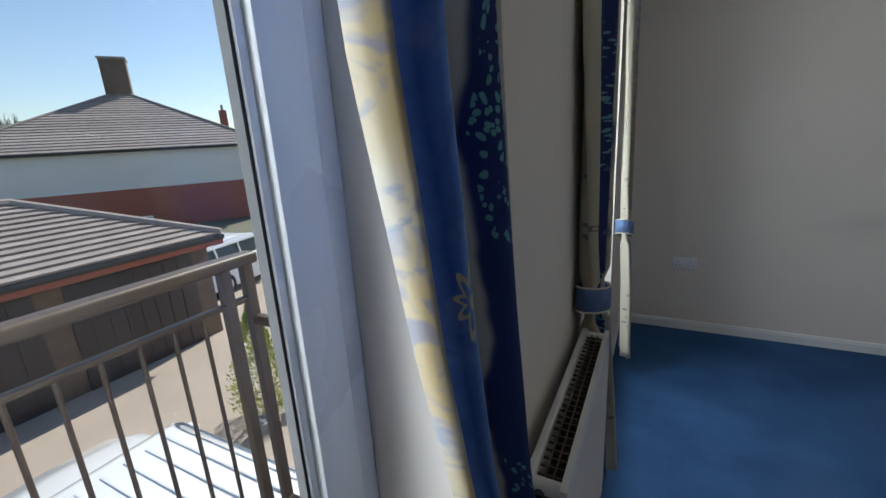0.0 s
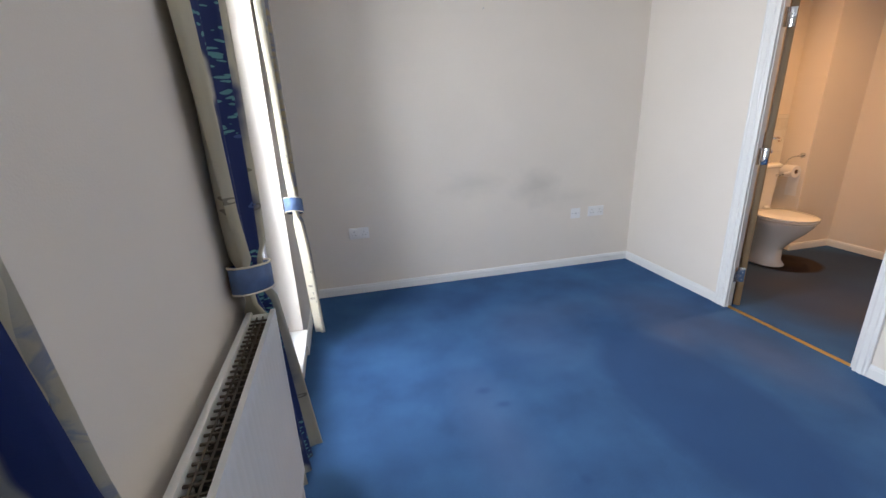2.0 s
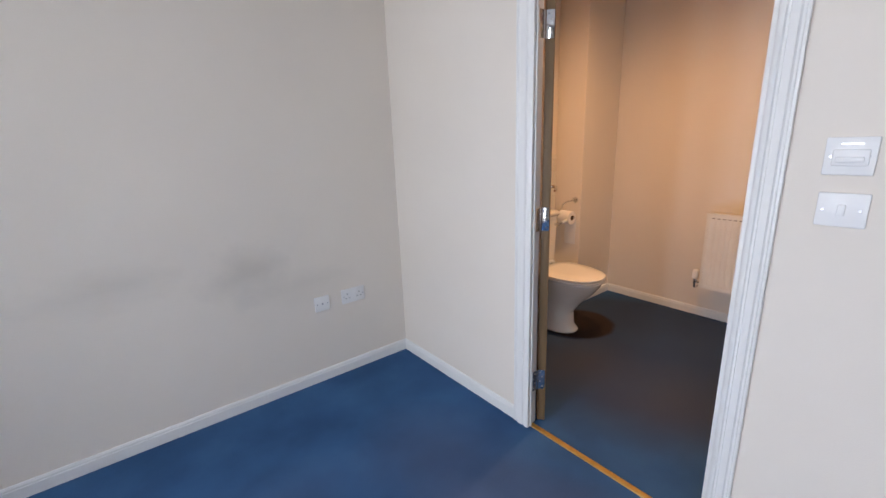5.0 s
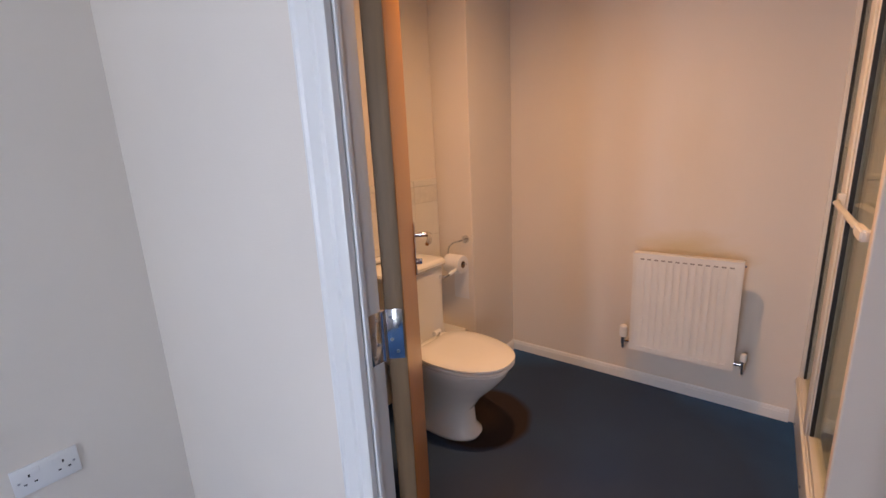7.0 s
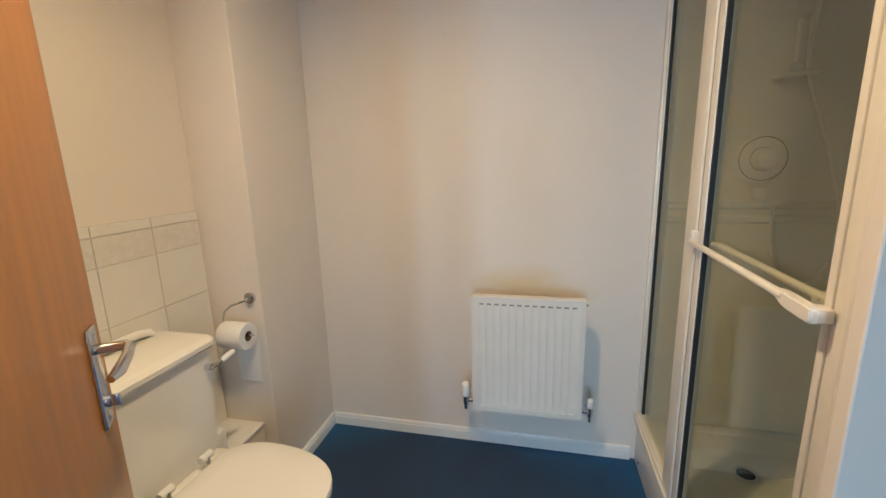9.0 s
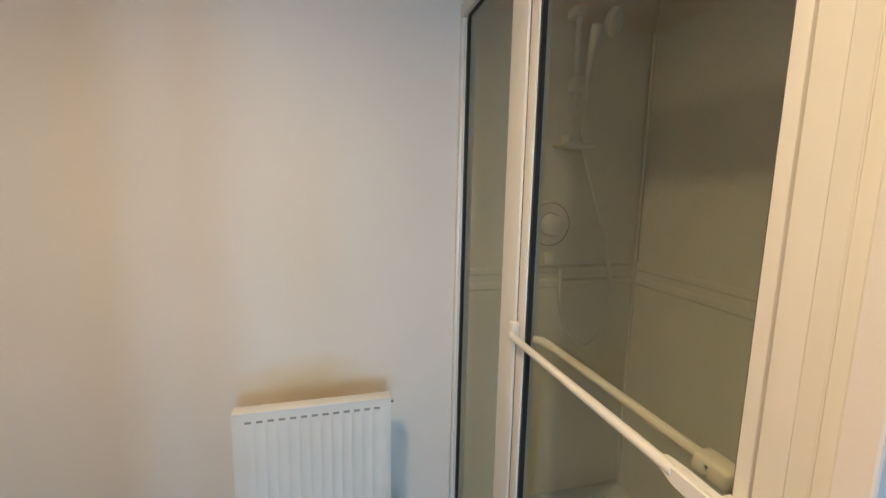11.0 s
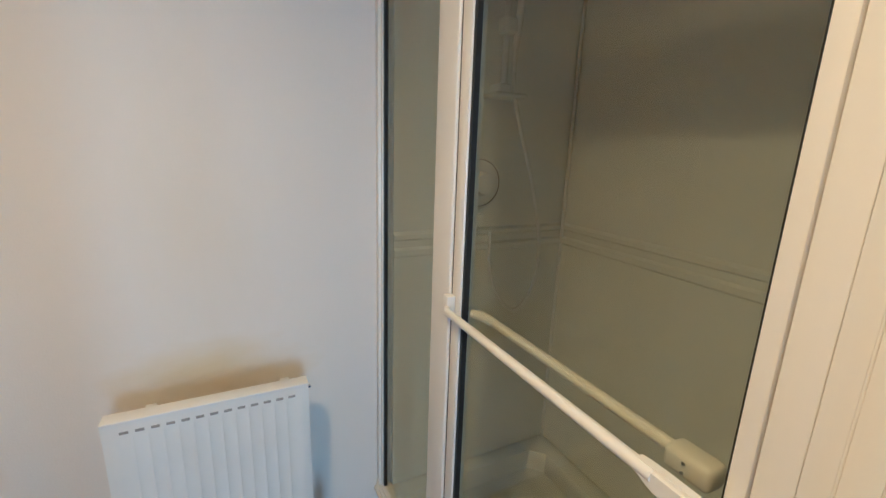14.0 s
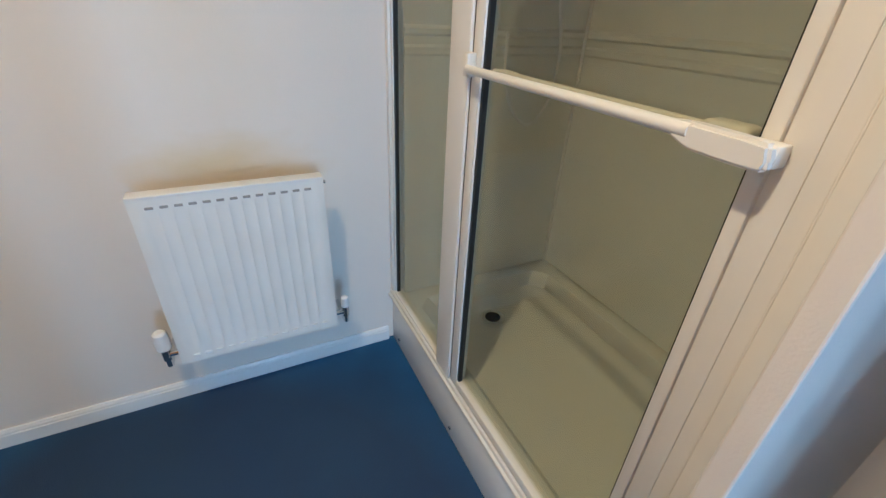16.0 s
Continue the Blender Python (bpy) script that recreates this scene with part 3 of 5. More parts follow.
def door_leaf():
    """The open door: its hinge edge is at the local origin, the leaf runs along local x, its room face looks to -y."""
    d = thing("ensuite_door", 2.690, 4.100, 0.006, "orange oak veneered door standing open into the ensuite", "door", rz=40.0)
    w, h, t = 0.742, 1.975, 0.04
    part("leaf", a_box(0.008, w - 0.006, -t + 0.002, -0.001, 0, h, 0.0), OAK, d)
    part("edge_lipping", a_box(0.0, 0.008, -t + 0.003, -0.002, 0, h, 0.001), WOODEDGE, d, "brown hinge-side edge strip")
    part("edge_lipping", a_box(w - 0.006, w, -t + 0.003, -0.002, 0, h, 0.001), WOODEDGE, d, "brown lock-side edge strip")
    for side, yy, s in (("a", -t + 0.002, -1), ("b", -0.001, 1)):
        hd = part("handle_plate", a_box(w - 0.082, w - 0.042, min(yy, yy + s * 0.007), max(yy, yy + s * 0.007), 0.905, 1.085, 0.003), CHROME, d, "chrome handle backplate")
        lv = bmesh.new()
        tube(lv, [(w - 0.062, yy + s * k, 1.045) for k in (0.004, 0.03)], 0.009, 14)
        tube(lv, [(w - 0.062, yy + s * 0.028, 1.045), (w - 0.062, yy + s * 0.046, 1.045), (w - 0.07, yy + s * 0.054, 1.044), (w - 0.10, yy + s * 0.056, 1.041), (w - 0.15, yy + s * 0.053, 1.036), (w - 0.172, yy + s * 0.046, 1.033)], [0.009, 0.0095, 0.0095, 0.0085, 0.0095, 0.006], 12)
        part("lever", lv, CHROME, hd, "curved chrome lever")
        tt = bmesh.new()
        rod(tt, (w - 0.062, yy + s * 0.006, 0.95), (w - 0.062, yy + s * 0.013, 0.95), 0.011, 18)
        box(tt, w - 0.066, w - 0.058, min(yy + s * 0.01, yy + s * 0.026), max(yy + s * 0.01, yy + s * 0.026), 0.94, 0.96, 0.002)
        part("thumb_turn", tt, CHROME, hd)
        for z in (0.918, 1.072):
            part("screw", a_rod((w - 0.062, yy + s * 0.006, z), (w - 0.062, yy + s * 0.0085, z), 0.004, 10), STEEL, hd)
    for z in (0.22, 0.985, 1.735):
        hg = part("hinge", a_box(-0.0025, 0.0, -0.034, -0.003, z - 0.05, z + 0.05, 0.0005), CHROME, d, "chrome butt hinge")
        part("knuckle", a_rod((-0.006, 0.004, z - 0.05), (-0.006, 0.004, z + 0.05), 0.0055, 12), CHROME, hg)
        for k in (-0.035, -0.01, 0.015, 0.035):
            part("screw", a_rod((-0.0015, -0.018 + (0.006 if k in (-0.01, 0.035) else -0.004), z + k), (-0.0035, -0.018 + (0.006 if k in (-0.01, 0.035) else -0.004), z + k), 0.0035, 8), STEEL, hg)
    return d


door_leaf()
for z in (0.226, 0.991, 1.741):
    hf = thing("hinge_leaf", DX + 0.016, DOOR1 - 0.0005, z, "chrome hinge plate screwed to the white door lining", "hinge", "hinge plates of the ensuite door")
    part("plate", a_box(0, 0.034, -0.0025, 0, -0.05, 0.05, 0.0005), CHROME, hf)
    for kx, k in ((0.012, -0.035), (0.022, -0.012), (0.012, 0.012), (0.022, 0.035)):
        part("screw", a_rod((kx, -0.002, k), (kx, -0.0038, k), 0.0035, 8), STEEL, hf)


# ---- windows, with their balcony rails ----


def window(name, y0, y1):
    """A pair of white French windows in the opening y0..y1."""
    w = tagged(new(name), "white plastic French window pair, closed, with a lever handle", kind="structure")
    xi, xo = -0.222, -0.292
    bm = bmesh.new()
    for a, b in ((y0, y0 + 0.045), (y1 - 0.045, y1)):
        box(bm, xo, xi, a, b, SILL, HEAD, 0.004)
    box(bm, xo, xi, y0 + 0.045, y1 - 0.045, SILL, SILL + 0.05, 0.004)
    box(bm, xo, xi, y0 + 0.045, y1 - 0.045, HEAD - 0.05, HEAD, 0.004)
    part("window_frame", bm, UPVC, w)
    mid = (y0 + y1) / 2
    for a, b in ((y0 + 0.041, mid - 0.001), (mid + 0.001, y1 - 0.041)):
        s, i = 0.062, 0.011
        z0, z1 = SILL + 0.046, HEAD - 0.046
        bm = bmesh.new()
        for p, q, r, t in ((a, a + s, z0, z1), (b - s, b, z0, z1), (a + s, b - s, z0, z0 + s), (a + s, b - s, z1 - s, z1)):
            box(bm, xi - 0.028, xi + 0.012, p, q, r, t, 0.005)
        sash = part("sash", bm, UPVC, w)
        bm = bmesh.new()
        for p, q, r, t in ((a + s, a + s + i, z0 + s, z1 - s), (b - s - i, b - s, z0 + s, z1 - s), (a + s + i, b - s - i, z0 + s, z0 + s + i), (a + s + i, b - s - i, z1 - s - i, z1 - s)):
            box(bm, xi - 0.008, xi + 0.002, p, q, r, t, 0.003)
        part("glazing_bead", bm, UPVC, sash)
        bm = bmesh.new()
        g = 0.004
        for p, q, r, t in ((a + s + i, a + s + i + g, z0 + s + i, z1 - s - i), (b - s - i - g, b - s - i, z0 + s + i, z1 - s - i), (a + s + i + g, b - s - i - g, z0 + s + i, z0 + s + i + g), (a + s + i + g, b - s - i - g, z1 - s - i - g, z1 - s - i)):
            box(bm, xi - 0.0145, xi - 0.0015, p, q, r, t)
        part("gasket", bm, BLACK, sash)
        pane = part("pane", a_box(xi - 0.018, xi - 0.014, a + s + 0.006, b - s - 0.006, z0 + s + 0.006, z1 - s - 0.006), PANE, sash)
        pane.visible_shadow = False
    hd = part("handle_plate", a_box(xi + 0.012, xi + 0.022, mid + 0.016, mid + 0.046, 1.0, 1.16, 0.004), UPVC, w, "white window handle")
    bm = bmesh.new()
    tube(bm, [(xi + 0.018, mid + 0.03, 1.12), (xi + 0.05, mid + 0.03, 1.12), (xi + 0.06, mid + 0.035, 1.115), (xi + 0.062, mid + 0.075, 1.105), (xi + 0.062, mid + 0.115, 1.09), (xi + 0.055, mid + 0.13, 1.06)], [0.011, 0.011, 0.011, 0.01, 0.01, 0.006], 10)
    part("lever", bm, UPVC, hd)
    part("window_sill", a_box(xi, WX + 0.028, y0 + 0.001, y1 - 0.001, SILL - 0.02, SILL + 0.0, 0.006, 3), GLOSS, w, "white gloss window board")
    part("outer_sill", a_box(OUT - 0.04, xo, y0 + 0.001, y1 - 0.001, SILL - 0.06, SILL - 0.01, 0.004), CONCR, w, "grey outer sill")


window("window_1", W1A, W1B)
window("window_2", W2A, W2B)


def balcony_rail(y0, y1, z1, x):
    r = thing("balcony_rail", x, (y0 + y1) / 2, 0, "dark brown painted metal balcony rail outside a window", "railing", "balcony rails")
    w = (y1 - y0) / 2
    bm = bmesh.new()
    box(bm, -0.028, 0.028, -w - 0.03, w + 0.03, z1 - 0.024, z1 + 0.012, 0.01, 3)
    part("handrail", bm, RAILP, r)
    part("top_rail", a_box(-0.012, 0.012, -w, w, z1 - 0.137, z1 - 0.122, 0.002), RAILP, r)
    part("bottom_rail", a_box(-0.012, 0.012, -w, w, 0.12, 0.135, 0.002), RAILP, r)
    k = int(round((2 * w - 0.15) / 0.083))
    for i in range(1, k):
        y = -w + 0.075 + (2 * w - 0.15) * i / k
        part("baluster", a_rod((0, y, 0.134), (0, y, z1 - 0.136), 0.006, 8), RAILP, r)
    for y in (-w, -w + 0.075, w - 0.075, w):
        part("post", a_box(-0.015, 0.015, y - 0.015, y + 0.015, 0.06, z1 - 0.022, 0.002), RAILP, r)
    for y in (-w, w):
        for z in (0.2, z1 - 0.2):
            part("bracket", a_box(0.015, OUT - x, y - 0.012, y + 0.012, z - 0.015, z + 0.015, 0.002), RAILP, r)


balcony_rail(0.98, 2.78, 1.09, -1.0)
balcony_rail(3.02, 4.32, 1.09, -1.0)


# ---- bedroom things ----
SLOT = material("grey_radiator_slot", (0.3, 0.28, 0.25), 0.6, vary=0.1, vary_scale=20)


def radiator(name, x, y, z, rz, w, h, depth, label, tube_side=1, double=False):
    """A pressed steel radiator: local x along the wall, -y into the room, back on y = 0, underside at z."""
    r = thing(name, x, y, z, label, "radiator", rz=rz)
    f = -depth
    bm = bmesh.new()
    n = max(6, int(round(w / 0.036)))
    pts = []
    m = 0.028
    pts.append((0.0, f + 0.006))
    pts.append((m * 0.6, f))
    step = (w - 2 * m) / n
    for i in range(n):
        a = m + i * step
        pts += [(a, f), (a + step * 0.22, f + 0.0045), (a + step * 0.5, f + 0.0052), (a + step * 0.78, f + 0.0045)]
    pts += [(w - m, f), (w - m * 0.6, f), (w, f + 0.006)]
    back = [(p, q + 0.012) for p, q in reversed(pts)]
    ring = pts + back
    flat = [(p, f + 0.003) for p, q in pts] + [(p, f + 0.015) for p, q in reversed(pts)]
    loft(bm, [[(p, q, 0.0) for p, q in flat], [(p, q, 0.03) for p, q in flat], [(p, q, 0.055) for p, q in ring], [(p, q, h - 0.055) for p, q in ring], [(p, q, h - 0.03) for p, q in flat], [(p, q, h - 0.004) for p, q in flat]])
    part("front_panel", bm, ENAMEL, r)
    if double:
        part("back_panel", a_box(0.0, w, -0.042, -0.026, 0, h - 0.004, 0.004), ENAMEL, r)
    bm = bmesh.new()
    nf = int(w / 0.02)
    zig = [(0.02 + (w - 0.04) * i / nf, (f + 0.016, -0.05 if double else f + 0.04)[i % 2]) for i in range(nf + 1)]
    prism(bm, zig + [(p, q + 0.0015) for p, q in reversed(zig)], "z", 0.03, h - 0.03)
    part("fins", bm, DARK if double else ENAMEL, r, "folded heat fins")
    if not double:
        nt = 13
        for i in range(nt):
            a = 0.028 + (w - 0.056) * (i + 0.2) / nt
            part("top_slot", a_box(a, a + 0.018, f + 0.0015, f + 0.0045, h - 0.034, h - 0.027, 0.001), SLOT, r, "small grey slot")
            part("lower_dimple", a_box(a, a + 0.018, f - 0.0005, f + 0.004, 0.020, 0.028, 0.0015), CERAM, r, "small bright dimple")
        part("top_edge", a_box(-0.001, w + 0.001, f + 0.001, f + 0.045, h - 0.006, h + 0.001, 0.002), ENAMEL, r)
        for a in (0.06, w - 0.06):
            part("bracket", a_box(a, a + 0.025, f + 0.016, 0, h - 0.12, h - 0.06, 0.001), ENAMEL, r)
        part("bleed_screw", a_rod((w - 0.006, f + 0.02, h - 0.02), (w + 0.008, f + 0.02, h - 0.02), 0.005, 10), CHROME, r)
    else:
        bm = bmesh.new()
        for a in [0.012 + 0.021 * i for i in range(int((w - 0.02) / 0.021))]:
            box(bm, a, a + 0.004, f + 0.018, -0.044, h - 0.016, h - 0.012)
        for q in (f + 0.03, f + 0.045):
            box(bm, 0.01, w - 0.01, q, q + 0.003, h - 0.015, h - 0.011)
        part("top_grille", bm, DARK, r, "top grille in a dark brown for its shade")
        for a in (0.0, w):
            part("end_pipe", tube(bmesh.new(), [(a + (0.018 if a == 0 else -0.018), -0.03, h - 0.022), (a + (0.018 if a == 0 else -0.018), f + 0.012, h - 0.022)], 0.014, 12), ENAMEL, r)
        part("bleed_valve", a_rod((0.0, -0.055, h - 0.022), (-0.012, -0.055, h - 0.022), 0.009, 12), BLACK, r)
    for a, s, head in ((0.0, -1, True), (w, 1, False)):
        v = bmesh.new()
        vx = a + s * 0.035
        tube(v, [(a, f + 0.03, 0.03), (vx, f + 0.03, 0.03)], 0.009, 12)
        rod(v, (vx, f + 0.03, 0.012), (vx, f + 0.03, 0.05), 0.012, 14)
        val = part("valve", v, CHROME, r, "chrome radiator valve")
        hd = bmesh.new()
        if head:
            loft(hd, [[(vx + q * math.cos(t * math.pi / 8), f + 0.03 + q * math.sin(t * math.pi / 8), zz) for t in range(16)] for q, zz in ((0.012, 0.048), (0.019, 0.054), (0.0205, 0.085), (0.018, 0.108), (0.012, 0.114))])
        else:
            loft(hd, [[(vx + q * math.cos(t * math.pi / 8), f + 0.03 + q * math.sin(t * math.pi / 8), zz) for t in range(16)] for q, zz in ((0.011, 0.048), (0.013, 0.052), (0.012, 0.085), (0.008, 0.09))])
        part("valve_head", hd, PLASTIC, val, "white valve cap")
        if double:
            part("pipe", a_rod((vx, f + 0.03, -z), (vx, f + 0.03, 0.012), 0.0075, 12), ENAMEL, r)
        else:
            part("pipe", tube(bmesh.new(), [(vx, f + 0.03, 0.014), (vx, f + 0.03, -0.012), (vx, f + 0.045, -0.022), (vx, 0.0, -0.022)], 0.0075, 10), CHROME, r)
    return r


radiator("bedroom_radiator", WX, 2.55, 0.27, 90, 0.625, 0.566, 0.103, "cream white double-panel radiator on the wall between two windows", double=True)
radiator("ensuite_radiator", EX, 4.058, 0.266, -90, 0.458, 0.524, 0.165, "white ribbed single-panel radiator on the cream ensuite wall")


def curtain(name, rows, mat, label, folds=7, tie=None, amp=0.03, thick=0.0025, width=1.0):
    """A hanging curtain. rows: z, then the two edges (x, y) of the cloth at that height, top to bottom."""
    c = thing(name, rows[0][1][0], rows[0][1][1], 0, label, "curtain", "pairs of curtains at the windows")
    ox, oy = rows[0][1]
    bm = bmesh.new()
    uvl = bm.loops.layers.uv.new("UVMap")
    nu, nz = folds * 12, 64
    grid = []
    zt, zb = rows[0][0], rows[-1][0]
    zs = [rr[0] for rr in rows][::-1]
    for j in range(nz + 1):
        z = zt + (zb - zt) * j / nz
        vals = [np.interp(z, zs, [(rr[1], rr[2])[s][k] for rr in rows][::-1]) for s in (0, 1) for k in (0, 1)]
        a, b = Vector((vals[0], vals[1])), Vector((vals[2], vals[3]))
        d = b - a
        ln = d.length
        nrm = Vector((d.y, -d.x)) / max(ln, 0.01)
        row = []
        for i in range(nu + 1):
            s = i / nu
            ph = 2 * math.pi * folds * s + 0.5 * math.sin(z * 2.1 + s * 5)
            am = amp * (0.75 + 0.35 * math.sin(s * 9 + z * 1.3)) * (0.55 if tie and abs(z - tie) < 0.06 else 1)
            p = a + d * (s + 0.018 * math.sin(2 * ph)) + nrm * am * math.sin(ph)
            row.append(bm.verts.new((p.x - ox, p.y - oy, z)))
        grid.append(row)
    for j in range(nz):
        for i in range(nu):
            f = bm.faces.new((grid[j][i], grid[j][i + 1], grid[j + 1][i + 1], grid[j + 1][i]))
            for lp, (ii, jj) in zip(f.loops, ((i, j), (i + 1, j), (i + 1, j + 1), (i, j + 1))):
                lp[uvl].uv = (ii / nu * width, (zt + (zb - zt) * jj / nz))
    me = finish("curtain_cloth", bm, mat, smooth=True)
    ob = new("curtain_cloth", me)
    ob.parent = c
    md = ob.modifiers.new("thickness", "SOLIDIFY")
    md.thickness = thick
    if tie:
        vals = [np.interp(tie, zs, [(rr[1], rr[2])[s][k] for rr in rows][::-1]) for s in (0, 1) for k in (0, 1)]
        ax, ay, bx, by = vals[0] - ox, vals[1] - oy, vals[2] - ox, vals[3] - oy
        d = Vector((bx - ax, by - ay)).normalized()
        nn = Vector((d.y, -d.x))
        A, B = Vector((ax, ay)) - d * 0.03, Vector((bx, by)) + d * 0.025
        bm = bmesh.new()
        uvl = bm.loops.layers.uv.new("UVMap")
        pts = []
        for k in range(17):
            t = k / 16
            p = A + (B - A) * t + nn * (0.042 * math.sin(math.pi * t) ** 0.5 + 0.004)
            pts.append((p, tie + 0.04 - 0.045 * t))
        for k in range(17):
            t = 2 - k / 16 - 1
            p = A + (B - A) * t - nn * (0.042 * math.sin(math.pi * t) ** 0.5 + 0.004)
            pts.append((p, tie + 0.04 - 0.045 * t))
        lo = [bm.verts.new((p.x, p.y, z - 0.035)) for p, z in pts]
        hi = [bm.verts.new((p.x, p.y, z + 0.035)) for p, z in pts]
        for k in range(len(pts)):
            q = (k + 1) % len(pts)
            bm.faces.new((lo[k], lo[q], hi[q], hi[k]))
        me = finish("tieback", bm, TIE, smooth=True)
        tb = new("tieback", me)
        tb.parent = c
        tagged(tb, "blue fabric tieback with a pale edge")
        md = tb.modifiers.new("thickness", "SOLIDIFY")
        md.thickness = 0.004
        for zz in (-0.036, 0.036):
            part("piping", tube(bmesh.new(), [(p.x, p.y, z + zz) for p, z in pts] + [(pts[0][0].x, pts[0][0].y, pts[0][1] + zz)], 0.0028, 6), LINEN, tb, "cream edge piping")
    return c


TIE = material("blue_tieback_cloth", (0.12, 0.2, 0.38), 0.7, vary=0.35, vary_scale=18, bump=0.2, bump_scale=400)
curtain("curtain", [(2.27, (-0.10, 2.20), (-0.06, 2.385)), (1.45, (-0.10, 2.235), (-0.055, 2.415)), (1.2, (-0.10, 2.278), (-0.055, 2.445)), (1.0, (-0.09, 2.315), (-0.05, 2.46)), (0.80, (-0.07, 2.37), (-0.045, 2.49)), (0.5, (-0.06, 2.36), (-0.04, 2.5)), (0.1, (-0.05, 2.34), (-0.03, 2.52))],
        CLOTH_A, "blue and cream floral curtain beside a radiator and a window", folds=3, tie=0.76, amp=0.034, width=0.372)
curtain("curtain", [(2.27, (-0.075, 3.05), (-0.05, 3.50)), (1.6, (-0.075, 3.08), (-0.05, 3.47)), (1.1, (-0.07, 3.11), (-0.05, 3.40)), (0.92, (-0.06, 3.14), (-0.045, 3.29)), (0.7, (-0.06, 3.20), (-0.03, 3.35)), (0.12, (-0.05, 3.26), (0.0, 3.50))],
        CLOTH_B, "blue and cream curtain tied back beyond a radiator", folds=4, tie=0.90, amp=0.032, width=0.1)
curtain("curtain", [(2.27, (-0.07, 4.25), (-0.05, 4.47)), (1.7, (-0.07, 4.28), (-0.05, 4.44)), (1.1, (-0.065, 4.305), (-0.045, 4.39)), (0.87, (-0.05, 4.30), (-0.045, 4.365)), (0.6, (-0.03, 4.315), (-0.03, 4.41)), (0.13, (-0.005, 4.325), (-0.03, 4.47))],
        CLOTH_C, "pale curtain with a blue stripe, tied beside a window", folds=3, tie=0.87, amp=0.026, width=0.14)
for y0, y1 in ((1.25, 2.5), (3.04, 4.5)):
    tr = thing("curtain_track", WX, (y0 + y1) / 2, 2.29, "plain white curtain track above a window", "curtain track", "curtain tracks")
    part("track", a_box(0.03, 0.055, -(y1 - y0) / 2, (y1 - y0) / 2, -0.012, 0.012, 0.003), PLASTIC, tr)
    for k in (-0.6, 0, 0.6):
        part("bracket", a_box(0, 0.032, k - 0.01, k + 0.01, -0.01, 0.01, 0.002), PLASTIC, tr)


def plate(name, place, rz, w, h, label, category, kind, group=""):
    """A moulded wall plate; local x along the wall, -y into the room."""
    p = thing(name, *place, label, category, group, rz=rz)
    part("faceplate", a_box(-w / 2, w / 2, -0.009, 0, -h / 2, h / 2, 0.003, 2), PLASTIC, p)
    for s in (-1, 1):
        part("screw", a_rod((s * (w / 2 - 0.013), -0.0088, 0), (s * (w / 2 - 0.013), -0.0102, 0), 0.0035, 10), STEEL, p)
    if kind == "double":
        for s in (-1, 1):
            cx = s * 0.037
            part("rocker", a_box(cx - 0.008 - s * 0.016, cx + 0.008 - s * 0.016, -0.012, -0.008, 0.014, 0.032, 0.002), PLASTIC, p)
            bm = bmesh.new()
            box(bm, cx - 0.002, cx + 0.002, -0.0096, -0.0085, 0.008, 0.017)
            for k in (-1, 1):
                box(bm, cx + k * 0.011 - 0.0035, cx + k * 0.011 + 0.0035, -0.0096, -0.0085, -0.013, -0.009)
            part("pin_slots", bm, BLACK, p)
    elif kind == "switch":
        part("rocker", a_box(-0.007, 0.007, -0.014, -0.008, -0.013, 0.013, 0.002), PLASTIC, p)
    elif kind == "fan":
        part("cover", a_box(-0.03, 0.034, -0.014, -0.008, -0.022, 0.016, 0.004), PLASTIC, p, "raised white cover")
        part("slider", a_box(-0.024, 0.026, -0.018, -0.013, -0.014, -0.001, 0.003), PLASTIC, p)
        part("marking", a_box(-0.018, 0.02, -0.0098, -0.0088, 0.026, 0.030), STEEL, p, "small grey printed bar")
    elif kind == "aerial":
        part("outlet", lathe([(0.006, 0), (0.006, 0.003), (0.003, 0.004)], 14), STEEL, p).matrix_basis = pose(0, -0.009, 0, 90)
    return p


plate("double_socket", (0.29, FY, 0.482), 0, 0.146, 0.086, "white double socket outlet low on the cream wall", "socket", "double")
plate("double_socket", (2.283, FY, 0.470), 0, 0.146, 0.086, "white double socket outlet beside an aerial plate near the room corner", "socket", "double")
plate("aerial_socket", (2.092, FY, 0.466), 0, 0.086, 0.086, "white square aerial plate beside a double socket", "socket", "aerial")
plate("fan_isolator", (DX, 3.171, 1.262), -90, 0.09, 0.086, "white pull-cord style isolator switch above a light switch, beside the doorway", "switch", "fan")
plate("light_switch", (DX, 3.167, 1.138), -90, 0.092, 0.08, "white single light switch below another plate, beside the doorway", "switch", "switch")
nl = thing("nail", 1.283, FY, 1.985, "small dark nail in the cream wall", "nail")
part("shank", a_rod((0, 0, 0), (0, -0.018, 0.003), 0.002, 8), STEEL, nl)
part("head", a_rod((0, -0.018, 0.003), (0, -0.020, 0.0032), 0.0045, 10), STEEL, nl)

# ---- ensuite things ----


